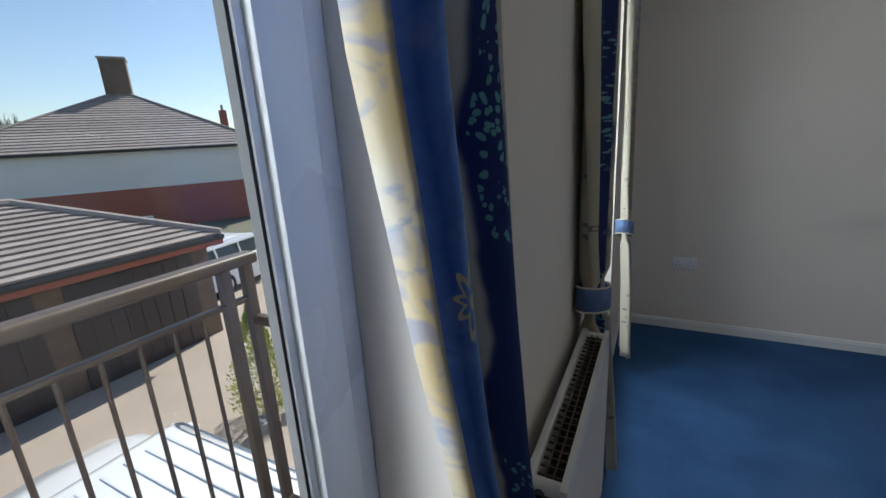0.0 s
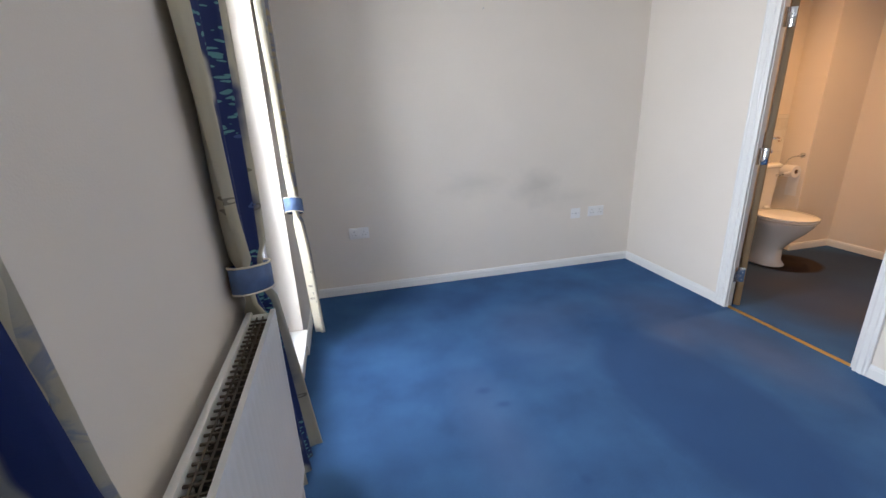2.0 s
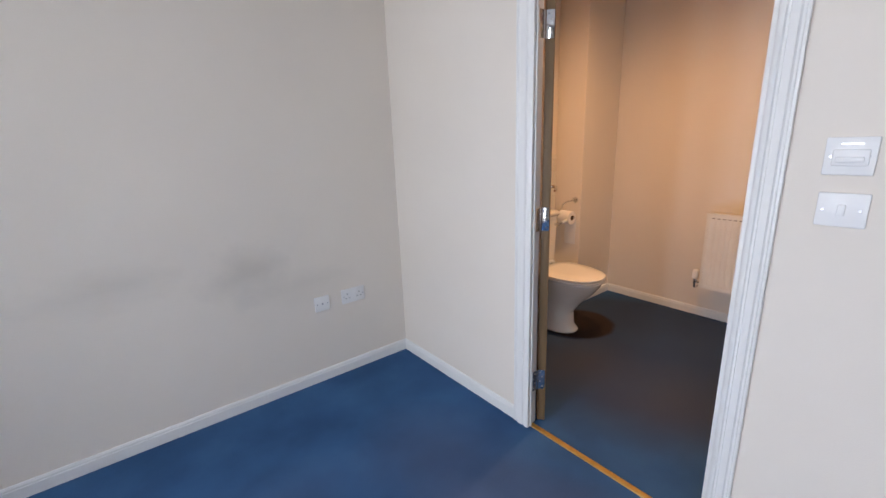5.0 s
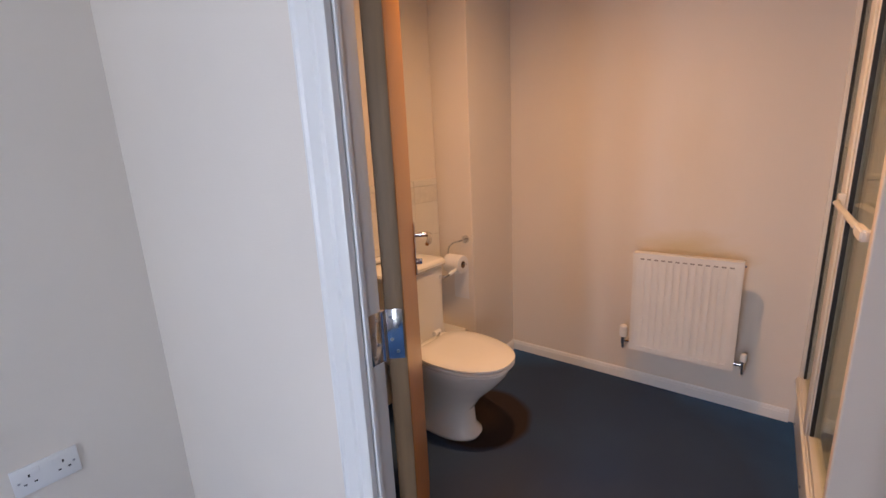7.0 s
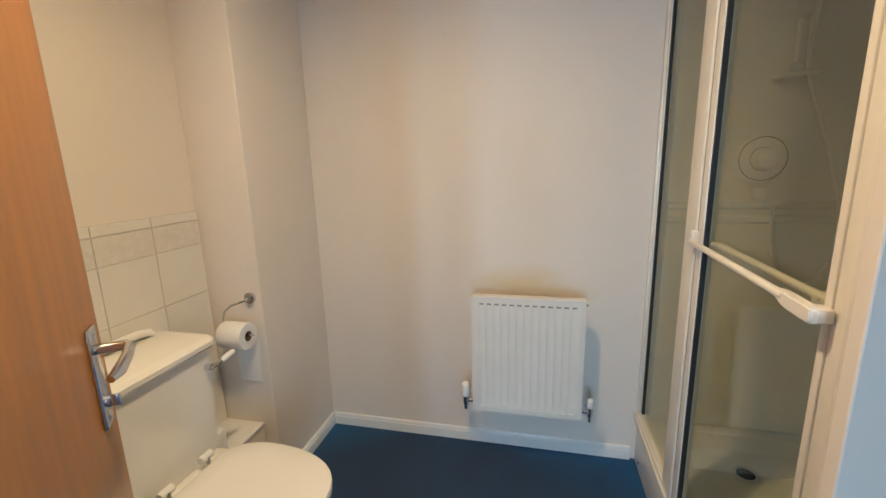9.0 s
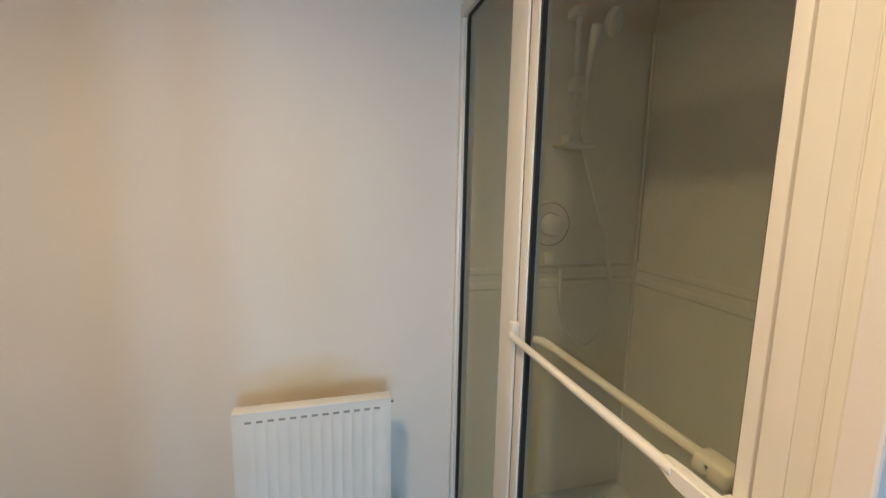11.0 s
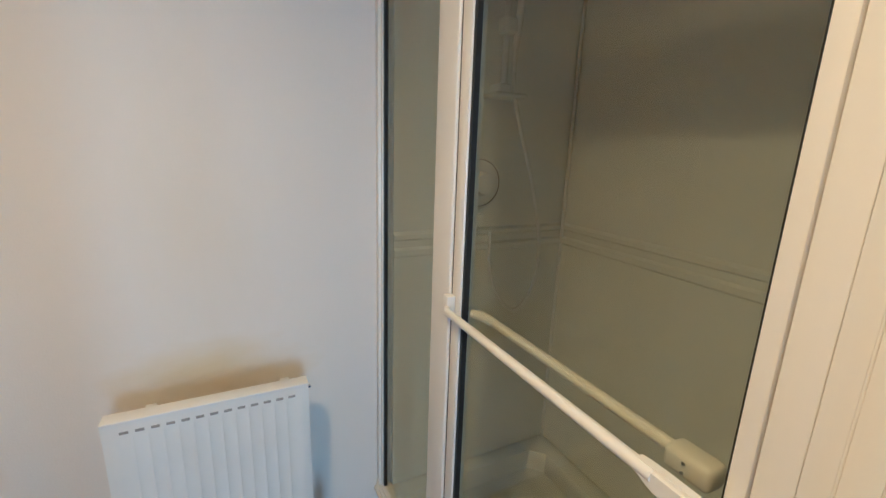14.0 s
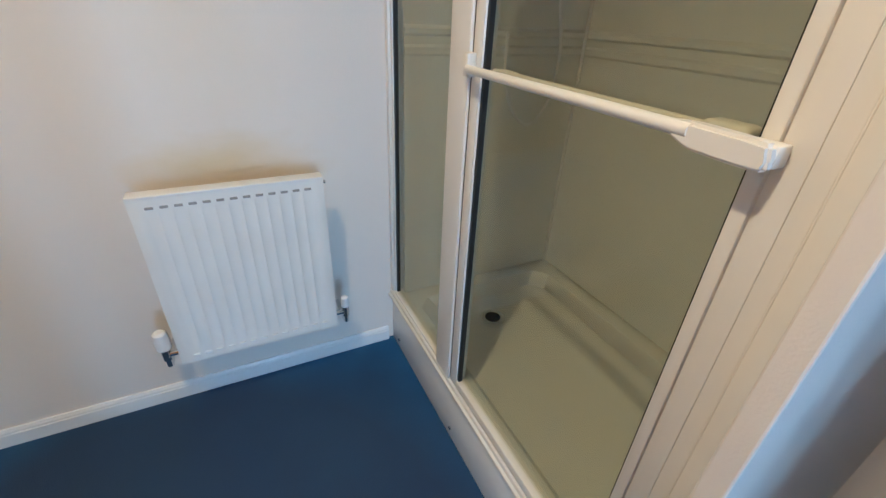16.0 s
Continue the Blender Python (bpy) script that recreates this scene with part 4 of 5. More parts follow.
def toilet():
    t = thing("toilet", 3.63, TY, 0, "white ceramic toilet with its lid down on stained carpet", "toilet")

    def oval(cx, cy, rx, ryf, ryb, z, n=36, flat=0.0):
        out = []
        for k in range(n):
            a = 2 * math.pi * k / n
            s, c = math.sin(a), math.cos(a)
            ry = ryb if s > 0 else ryf
            y = cy + ry * s * (1 if s < 0 else 1 - flat * (1 - abs(c)))
            px = cx + rx * math.copysign(abs(c) ** (0.85 if s < 0 else 0.6), c)
            out.append((px, y, z))
        return out
    bm = bmesh.new()
    loft(bm, [oval(0, -0.36, 0.105, 0.175, 0.2, 0.0), oval(0, -0.36, 0.108, 0.18, 0.2, 0.012), oval(0, -0.36, 0.085, 0.15, 0.19, 0.05), oval(0, -0.36, 0.08, 0.145, 0.19, 0.14), oval(0, -0.38, 0.10, 0.18, 0.21, 0.22),
              oval(0, -0.405, 0.14, 0.235, 0.22, 0.30), oval(0, -0.42, 0.168, 0.265, 0.24, 0.36), oval(0, -0.425, 0.175, 0.27, 0.245, 0.385), oval(0, -0.425, 0.172, 0.266, 0.245, 0.395)])
    part("pan", bm, CERAM, t)
    part("rear_shelf", a_box(-0.18, 0.18, -0.27, -0.03, 0.33, 0.398, 0.02, 4), CERAM, t)
    part("outlet_trap", tube(bmesh.new(), [(0.0, -0.2, 0.2), (0.0, -0.1, 0.2), (0, 0, 0.19)], [0.07, 0.055, 0.05], 16), CERAM, t)
    bm = bmesh.new()
    loft(bm, [oval(0, -0.43, 0.182, 0.275, 0.18, 0.399, flat=0.2), oval(0, -0.43, 0.187, 0.281, 0.183, 0.404, flat=0.2), oval(0, -0.43, 0.187, 0.281, 0.183, 0.412, flat=0.2), oval(0, -0.43, 0.18, 0.274, 0.18, 0.416, flat=0.2)])
    part("seat", bm, CERAM, t)
    bm = bmesh.new()
    loft(bm, [oval(0, -0.43, 0.183, 0.276, 0.18, 0.4185, flat=0.2), oval(0, -0.43, 0.188, 0.282, 0.184, 0.423, flat=0.2), oval(0, -0.43, 0.187, 0.281, 0.183, 0.430, flat=0.2), oval(0, -0.43, 0.172, 0.262, 0.17, 0.437, flat=0.2), oval(0, -0.43, 0.10, 0.16, 0.1, 0.441, flat=0.2)])
    part("lid", bm, CERAM, t)
    for s in (-1, 1):
        h = part("hinge", a_rod((s * 0.075, -0.255, 0.398), (s * 0.075, -0.255, 0.44), 0.011, 14), CHROME, t, "chrome seat hinge")
        part("hinge_cap", a_rod((s * 0.075 - 0.022, -0.252, 0.437), (s * 0.075 + 0.022, -0.252, 0.437), 0.013, 14), PLASTIC, h, "white hinge cap")
    bm = bmesh.new()
    loft(bm, [[(x * k, y0, z) for x, y0 in ((-0.2, -0.03), (-0.2, -0.2), (-0.185, -0.218), (0.185, -0.218), (0.2, -0.2), (0.2, -0.03))] for z, k in ((0.402, 0.86), (0.42, 0.9), (0.6, 0.97), (0.762, 1.0))])
    bmesh.ops.bevel(bm, geom=[e for e in bm.edges if abs(e.verts[0].co.z - e.verts[1].co.z) > 0.01], offset=0.008, segments=2, affect="EDGES")
    part("cistern", bm, CERAM, t)
    bm = bmesh.new()

    def rect(x, ya, yb, z, c):
        return [(-x, yb, z), (-x, ya + c, z), (-x + c, ya, z), (x - c, ya, z), (x, ya + c, z), (x, yb, z)]
    loft(bm, [rect(0.208, -0.228, -0.008, 0.764, 0.02), rect(0.214, -0.236, -0.008, 0.772, 0.024), rect(0.214, -0.236, -0.008, 0.786, 0.024), rect(0.206, -0.226, -0.01, 0.797, 0.024), rect(0.196, -0.212, -0.012, 0.80, 0.02)])
    lid = part("cistern_lid", bm, CERAM, t)
    bm = bmesh.new()
    tube(bm, [(-0.19, -0.03, 0.80), (-0.165, -0.026, 0.812), (-0.12, -0.022, 0.822), (0.11, -0.022, 0.822), (0.15, -0.024, 0.815), (0.165, -0.03, 0.80)], [0.012, 0.014, 0.015, 0.015, 0.014, 0.01], 12)
    part("upstand", bm, CERAM, lid, "raised back ledge of the cistern lid")
    bm = bmesh.new()
    rod(bm, (0.165, -0.216, 0.70), (0.165, -0.240, 0.70), 0.012, 14)
    tube(bm, [(0.165, -0.236, 0.70), (0.178, -0.247, 0.705), (0.2, -0.252, 0.712)], [0.007, 0.006, 0.007], 10)
    lv = part("flush_lever", bm, CHROME, t, "chrome flush lever")
    part("lever_grip", tube(bmesh.new(), [(0.196, -0.252, 0.711), (0.215, -0.256, 0.718), (0.243, -0.262, 0.726)], [0.008, 0.010, 0.008], 12), PLASTIC, lv, "white lever grip")
    return t


toilet()


def tile_panel():
    """White wall tiles behind basin and toilet with a relief border on top."""
    t = tagged(new("wall_tiles"), "white tiled splashback with an embossed border", kind="structure")
    part("grout_bed", a_box(DX + 0.102, BOXX - 0.001, TY + 0.002, TY + 0.007, 0.3, 1.185), GROUT, t)
    made = {}
    w = 0.2
    rows = [(0.30 + 0.19 * i, 0.30 + 0.19 * (i + 1)) for i in range(4)]
    rows += [(1.06, 1.15, "border_tile"), (1.152, 1.185, "edge_tile")]
    for row in rows:
        z0, z1 = row[:2]
        x1 = BOXX - 0.002
        while x1 > DX + 0.12:
            x0 = max(x1 - w, DX + 0.103)
            key = (round(x1 - x0, 3), round(z1 - z0, 3))
            if key not in made:
                b = a_box(0, x1 - x0 - 0.002, -0.004, 0.002, 0, z1 - z0 - 0.002, 0.0012, 1)
                made[key] = finish("tile", b, RELIEF if len(row) > 2 and row[2] == "border_tile" else TILE)
            ob = new(row[2] if len(row) > 2 else "tile", made[key])
            ob.parent = t
            ob.location = (x0, TY + 0.002, z0)
            x1 -= w
    return t


RELIEF = material("embossed_white_border_tile", (0.76, 0.73, 0.66), 0.25, vary=0.1, vary_scale=30)
_n, _l = RELIEF.node_tree.nodes, RELIEF.node_tree.links
_w = _n.new("ShaderNodeTexNoise")
_w.inputs["Scale"].default_value, _w.inputs["Distortion"].default_value = 32, 1.5
_b = _n.new("ShaderNodeBump")
_b.inputs["Strength"].default_value, _b.inputs["Distance"].default_value = 0.9, 0.004
_l.new(_n["Texture Coordinate"].outputs["Object"], _w.inputs["Vector"])
_l.new(_w.outputs["Fac"], _b.inputs["Height"])
_l.new(_b.outputs[0], _n["Principled BSDF"].inputs["Normal"])
tile_panel()
pb = thing("pipe_ledge", 3.94, TY, 0, "low cream painted boxed ledge beside the toilet", "boxing")
part("front", a_box(-0.12, 0.139, -0.175, 0, 0.0, 0.285, 0.002), PAINT, pb)
part("top_board", a_box(-0.12, 0.139, -0.18, 0, 0.286, 0.300, 0.003), GLOSS, pb, "white gloss top board")
br = thing("toilet_brush", 3.885, TY - 0.115, 0.3005, "small white toilet brush holder on the low ledge", "brush")
part("holder", lathe([(0.035, 0), (0.04, 0.01), (0.037, 0.07), (0.03, 0.085), (0.012, 0.095)], 20), PLASTIC, br)
part("grip", a_rod((0, 0, 0.096), (0.0, 0, 0.20), 0.009, 10), PLASTIC, br)

rh = thing("toilet_roll_holder", BOXX, 4.875, 0.845, "chrome toilet roll holder on the cream boxing wall", "toilet roll holder")
part("rose", a_rod((0, 0, 0), (-0.012, 0, 0), 0.022, 20), CHROME, rh)
part("arm", tube(bmesh.new(), [(-0.008, 0, 0), (-0.035, 0.0, 0.0), (-0.055, 0.012, -0.004), (-0.06, 0.045, -0.015), (-0.062, 0.075, -0.04), (-0.062, 0.085, -0.08), (-0.062, 0.075, -0.118), (-0.062, 0.05, -0.128), (-0.062, -0.04, -0.128)], 0.0045, 8), CHROME, rh)
ro = thing("toilet_roll", BOXX - 0.062, 4.91, 0.712, "part-used white toilet roll with a hanging sheet", "toilet roll")
bm = bmesh.new()
prof = [(0.02, -0.052), (0.05, -0.052), (0.052, -0.048), (0.052, 0.048), (0.05, 0.052), (0.02, 0.052)]
loft(bm, [[(r * math.cos(2 * math.pi * k / 28), y, r * math.sin(2 * math.pi * k / 28)) for k in range(28)] for r, y in prof + [prof[0]]], caps=False)
roll = part("paper", bm, PAPER, ro)
bm = bmesh.new()
loft(bm, [[(r * math.cos(2 * math.pi * k / 20), y, r * math.sin(2 * math.pi * k / 20)) for k in range(20)] for r, y in ((0.0195, -0.0525), (0.0175, -0.0525), (0.0175, 0.0525), (0.0195, 0.0525), (0.0195, -0.0525))], caps=False)
part("core", bm, CARD, ro)
bm = bmesh.new()
loft(bm, [[(0.0525 - 0.004 * math.sin(z * 30), -0.05, z), (0.0535 - 0.004 * math.sin(z * 30), -0.05, z), (0.0535 - 0.004 * math.sin(z * 30), 0.05, z), (0.0525 - 0.004 * math.sin(z * 30), 0.05, z)] for z in (0.01, -0.04, -0.09, -0.14, -0.19, -0.22)])
part("loose_sheet", bm, PAPER, ro)


def basin():
    b = thing("wash_basin", 3.03, TY, 0, "white ceramic pedestal wash basin half hidden behind the open door", "basin")
    bm = bmesh.new()

    def d(rx, f, z, back=0.0):
        return [(rx, back, z), (rx, -f * 0.45, z), (rx * 0.9, -f * 0.75, z), (rx * 0.6, -f * 0.95, z), (0, -f, z), (-rx * 0.6, -f * 0.95, z), (-rx * 0.9, -f * 0.75, z), (-rx, -f * 0.45, z), (-rx, back, z)]
    loft(bm, [d(0.12, 0.2, 0.66), d(0.2, 0.3, 0.72), d(0.25, 0.37, 0.79), d(0.262, 0.39, 0.83), d(0.258, 0.386, 0.84), d(0.2, 0.35, 0.838, -0.1), d(0.17, 0.31, 0.78, -0.11), d(0.08, 0.22, 0.73, -0.14)])
    part("bowl", bm, CERAM, b)
    part("pedestal", lathe([(0.11, 0), (0.1, 0.03), (0.07, 0.15), (0.07, 0.5), (0.1, 0.67)], 24, centre=(0, -0.15, 0), squash=(1, 0.8)), CERAM, b)
    for s in (-1, 1):
        bm = bmesh.new()
        rod(bm, (s * 0.1, -0.05, 0.84), (s * 0.1, -0.05, 0.89), 0.012, 14)
        tube(bm, [(s * 0.1, -0.05, 0.875), (s * 0.1, -0.09, 0.888), (s * 0.1, -0.13, 0.878), (s * 0.1, -0.135, 0.86)], 0.008, 10)
        tp = part("tap", bm, CHROME, b, "chrome basin tap")
        bm = bmesh.new()
        rod(bm, (s * 0.1 - 0.028, -0.05, 0.9), (s * 0.1 + 0.028, -0.05, 0.9), 0.006, 10)
        rod(bm, (s * 0.1, -0.078, 0.9), (s * 0.1, -0.022, 0.9), 0.006, 10)
        part("cross_head", bm, CHROME, tp)


basin()
mr_ = thing("wall_mirror", 3.07, TY, 1.21, "plain frameless mirror above the wash basin and its tiles", "mirror")
part("mirror_glass", a_box(-0.26, 0.26, -0.006, 0.0, 0.0, 0.72, 0.0015), MIRROR, mr_)
for cx in (-0.18, 0.18):
    for cz in (0.006, 0.714):
        part("clip", a_box(cx - 0.009, cx + 0.009, -0.009, 0.001, cz - 0.01, cz + 0.01, 0.002), CHROME, mr_, "small chrome mirror clip")

lt = thing("ceiling_lamp", 3.35, 4.15, H, "round glowing ceiling lamp in the ensuite", "ceiling light")
part("base", lathe([(0.14, -0.001), (0.14, -0.02), (0.13, -0.025)], 32), PLASTIC, lt)

# ---- shower ----


def shower():
    x0, x1 = SX + 0.03, EX
    tr = thing("shower_tray", (x0 + x1) / 2, (SY + SB) / 2, 0, "cream white raised shower tray with a side panel", "shower tray")
    w, d = (x1 - x0) / 2 - 0.001, (SY - SB) / 2 - 0.001
    bm = bmesh.new()

    def rr(a, b, z, c):
        return [(-a + c, -b, z), (a - c, -b, z), (a, -b + c, z), (a, b - c, z), (a - c, b, z), (-a + c, b, z), (-a, b - c, z), (-a, -b + c, z)]
    loft(bm, [rr(w, d - 0.02, 0.1, 0.01), rr(w, d, 0.185, 0.01), rr(w, d, 0.21, 0.01), rr(w - 0.01, d - 0.01, 0.218, 0.02), rr(w - 0.07, d - 0.075, 0.214, 0.05), rr(w - 0.10, d - 0.11, 0.165, 0.05), rr(w - 0.2, d - 0.2, 0.158, 0.05), rr(0.05, 0.05, 0.155, 0.02)])
    part("tray", bm, ACRYL, tr)
    part("riser_panel", a_box(-w + 0.0, w - 0.001, d - 0.012, d - 0.001, 0.0, 0.184, 0.002), GLOSS, tr, "white clip-on front panel")
    for sx in (-0.45, 0.05, 0.5):
        part("panel_screw", a_rod((sx, d - 0.002, 0.04), (sx, d + 0.003, 0.04), 0.006, 12), CHROME, tr)
    dx, dy = 4.31 - (x0 + x1) / 2, 3.015 - (SY + SB) / 2
    wst = part("waste", lathe([(0.045, 0.163), (0.045, 0.1665), (0.038, 0.168), (0.03, 0.165)], 28, centre=(dx, dy, 0)), CHROME, tr, "chrome waste ring")
    part("waste_grid", lathe([(0.03, 0.1655), (0.028, 0.167), (0.012, 0.167)], 24, centre=(dx, dy, 0)), BLACK, wst, "dark waste opening")
    # wall lining with a moulded band
    ln = thing("shower_wall_lining", EX, SB, 0.22, "cream white moulded shower wall panels with a ridged band", "wall panel")
    bm = bmesh.new()
    prof = [(0.004, 0), (0.016, 0), (0.016, 0.86), (0.022, 0.868), (0.022, 0.885), (0.012, 0.893), (0.012, 0.915), (0.020, 0.922), (0.020, 0.935), (0.008, 0.945), (0.008, 1.80), (0.004, 1.80)]
    loft(bm, [[(x, d_ , z) for d_, z in prof] for x in (-(x1 - x0) + 0.001, -0.02)])
    part("back_panel", bm, ACRYL, ln)
    bm = bmesh.new()
    loft(bm, [[(-d_, y, z) for d_, z in prof] for y in (0.02, SY - SB - 0.05)])
    part("end_panel", bm, ACRYL, ln)
    bm = bmesh.new()
    loft(bm, [[(-(x1 - x0) + d_, y, z) for d_, z in prof] for y in (0.02, SY - SB - 0.05)])
    part("side_panel", bm, ACRYL, ln)
    part("corner_bead", a_rod((-0.021, 0.021, 0), (-0.021, 0.021, 1.8), 0.006, 10), PLASTIC, ln)
    # valve, riser rail and head
    px = EX - 0.014
    v = thing("shower_valve", px, 3.0, 1.32, "round white and chrome shower valve on the shower wall", "shower valve")
    R = pose(0, 0, 0, 0, -90, 0)
    a = part("valve_plate", lathe([(0.088, 0), (0.088, 0.006), (0.08, 0.012), (0.05, 0.014)], 36), PLASTIC, v)
    a.matrix_basis = R
    b = part("valve_ring", lathe([(0.0765, 0.0115), (0.078, 0.0145), (0.0795, 0.0115)], 36), GASK, a, "fine dark ring on the plate")
    c = part("valve_knob", lathe([(0.040, 0.012), (0.038, 0.035), (0.034, 0.05), (0.02, 0.055)], 28), PLASTIC, a)
    part("knob_ring", lathe([(0.0405, 0.0125), (0.042, 0.0155), (0.0435, 0.0125)], 32), GASK, c, "fine dark ring")
    part("knob_lever", a_box(-0.03, 0.004, -0.007, 0.007, 0.036, 0.052, 0.004), STEEL, a)
    oc = part("hose_outlet", a_box(-0.024, 0.0, -0.018, 0.018, -0.15, -0.105, 0.005), PLASTIC, v)
    rl = thing("shower_rail", px, 2.95, 1.62, "white shower slide rail with its handset and hose", "shower")
    part("bar", a_rod((-0.045, 0, 0.0), (-0.045, 0, 0.42), 0.011, 14), PLASTIC, rl)
    for z in (0.0, 0.42):
        part("rail_bracket", a_box(-0.06, 0, -0.022, 0.022, z - 0.016, z + 0.016, 0.006, 3), PLASTIC, rl)
    part("slider", a_box(-0.085, -0.028, -0.025, 0.025, 0.155, 0.205, 0.012, 3), PLASTIC, rl)
    hs = part("handset", tube(bmesh.new(), [(-0.07, -0.02, 0.12), (-0.08, -0.02, 0.20), (-0.09, -0.025, 0.30), (-0.105, -0.03, 0.36)], [0.010, 0.012, 0.013, 0.02], 12), PLASTIC, rl)
    hd = part("spray_face", lathe([(0.02, 0), (0.04, 0.01), (0.046, 0.028), (0.04, 0.034)], 24), PLASTIC, hs)
    hd.matrix_basis = pose(-0.10, -0.07, 0.38, 30, -115, 0)
    part("soap_dish", a_box(-0.10, -0.012, -0.06, 0.06, -0.03, -0.015, 0.008, 3), ACRYL, rl)
    pts = [(-0.07 + 0.0, -0.02, 0.12), (-0.075, -0.02, 0.0), (-0.08, -0.06, -0.14), (-0.075, -0.13, -0.32), (-0.07, -0.18, -0.52), (-0.06, -0.17, -0.68), (-0.055, -0.10, -0.76), (-0.045, -0.03, -0.70), (-0.03, 0.0, -0.60), (-0.02, 0.0, -0.47)]
    sm = []
    for i in range(len(pts) - 1):
        p0, p1, p2, p3 = (Vector(pts[max(i - 1, 0)]), Vector(pts[i]), Vector(pts[i + 1]), Vector(pts[min(i + 2, len(pts) - 1)]))
        for k in range(6):
            q = k / 6
            sm.append(0.5 * ((2 * p1) + (p2 - p0) * q + (2 * p0 - 5 * p1 + 4 * p2 - p3) * q * q + (3 * p1 - p0 - 3 * p2 + p3) * q ** 3))
    part("hose", tube(bmesh.new(), sm + [Vector(pts[-1])], 0.0065, 10), PLASTIC, rl)
    # enclosure
    e = thing("shower_enclosure", 4.0, SY, 0.218, "cream white framed shower enclosure with grey glass", "shower screen")
    X = lambda v: v - 4.0
    top, f, g = 1.771, 0.004, -0.034
    wp = bmesh.new()
    box(wp, X(4.518), X(4.5395), g, f, 0.0, top, 0.003)
    box(wp, X(4.504), X(4.518), g + 0.006, f - 0.008, 0.03, top - 0.018, 0.002)
    part("wall_profile", wp, CREAM, e)
    bt = bmesh.new()
    box(bt, X(3.412), X(4.5395), g - 0.006, f + 0.004, -0.002, 0.026, 0.004)
    box(bt, X(3.412), X(4.5395), f - 0.008, f + 0.012, 0.0, 0.012, 0.003)
    box(bt, X(4.105), X(4.51), g + 0.005, f - 0.004, 0.018, 0.034, 0.003)
    part("bottom_rail", bt, CREAM, e)
    tp = bmesh.new()
    box(tp, X(3.412), X(4.5395), g, f, top, top + 0.042, 0.004)
    box(tp, X(3.412), X(4.028), g + 0.004, f - 0.002, 1.727, top, 0.003)
    part("top_rail", tp, CREAM, e)
    part("mullion", a_box(X(4.030), X(4.117), g - 0.004, f + 0.004, 0.024, top, 0.005, 3), CREAM, e)
    part("fixed_pane", a_box(X(4.105), X(4.51), -0.018, -0.013, 0.03, top - 0.004), SGLASS, e, "grey glass pane")
    gk = bmesh.new()
    for a0, a1, z0, z1 in ((4.494, 4.5035, 0.036, top - 0.006), (4.1175, 4.121, 0.036, top - 0.006), (4.121, 4.494, top - 0.006, top - 0.001)):
        box(gk, X(a0), X(a1), -0.02, -0.0085, z0, z1)
    part("gasket", gk, BLACK, e)
    jp = bmesh.new()
    box(jp, X(3.4248), X(3.4545), g, f - 0.003, 0.0, top, 0.0015)
    part("hinge_profile", jp, CREAM, e)
    ht = 1.724
    dr = bmesh.new()
    box(dr, X(3.990), X(4.0255), g + 0.006, f, 0.03, ht, 0.004)
    box(dr, X(3.4555), X(3.474), g + 0.006, f, 0.03, ht, 0.004)
    box(dr, X(3.4745), X(3.9895), g + 0.006, f, 0.03, 0.058, 0.003)
    box(dr, X(3.4745), X(3.9895), g + 0.006, f, ht - 0.032, ht, 0.003)
    dr = part("door_frame", dr, CREAM, e)
    part("stile_groove", a_box(X(4.0258), X(4.0298), f - 0.006, f - 0.002, 0.034, ht), GASK, dr, "fine dark joint line")
    part("door_pane", a_box(X(3.476), X(3.994), -0.018, -0.013, 0.05, ht - 0.025), SGLASS, dr, "grey glass pane")
    gk = bmesh.new()
    for a0, a1, z0, z1 in ((3.981, 3.9895, 0.059, ht - 0.033), (3.4745, 3.476, 0.059, ht - 0.033), (3.476, 3.981, ht - 0.038, ht - 0.033)):
        box(gk, X(a0), X(a1), -0.012, -0.0005, z0, z1)
    part("door_gasket", gk, BLACK, dr, "black gasket")
    z = 0.889
    tb = bmesh.new()
    box(tb, X(4.006), X(4.028), f, f + 0.020, z - 0.016, z + 0.028, 0.004)
    tube(tb, [(X(4.018), f + 0.012, z + 0.002), (X(3.998), f + 0.024, z), (X(3.60), f + 0.026, z - 0.002), (X(3.525), f + 0.026, z - 0.003)], [0.007, 0.0078, 0.0082, 0.0082], 14)
    prism(tb, [(X(3.550), z - 0.010), (X(3.522), z - 0.021), (X(3.47), z - 0.023), (X(3.445), z - 0.022), (X(3.442), z - 0.012), (X(3.446), z + 0.004), (X(3.47), z + 0.006), (X(3.522), z + 0.007), (X(3.550), z + 0.005)], "y", f + 0.014, f + 0.032, 0.004)
    box(tb, X(3.442), X(3.474), f, f + 0.022, z - 0.019, z + 0.003, 0.003)
    part("towel_bar", tb, CREAM, e, "white towel bar across the door")
    zi = 0.880
    ib = bmesh.new()
    tube(ib, [(X(3.983), -0.020, zi + 0.004), (X(3.968), -0.034, zi + 0.003), (X(3.93), -0.042, zi)], [0.008, 0.010, 0.010], 10)
    tube(ib, [(X(3.932), -0.042, zi), (X(3.55), -0.042, zi - 0.003)], 0.0085, 14)
    box(ib, X(3.497), X(3.552), -0.054, -0.020, zi - 0.018, zi + 0.012, 0.008, 3)
    inner = part("inner_bar", ib, CREAM, e, "inner grab bar of the shower door")
    for k in (-0.006, 0.006):
        part("screw", a_rod((X(3.526), -0.020, zi - 0.003 + k), (X(3.526), -0.0185, zi - 0.003 + k), 0.0022, 8), STEEL, inner)
    # cover strip between the hinge profile and the wall end
    cv = thing("shower_cover_panel", SX, SY, 0, "plain cream panel between the shower frame and the wall end", "panel")
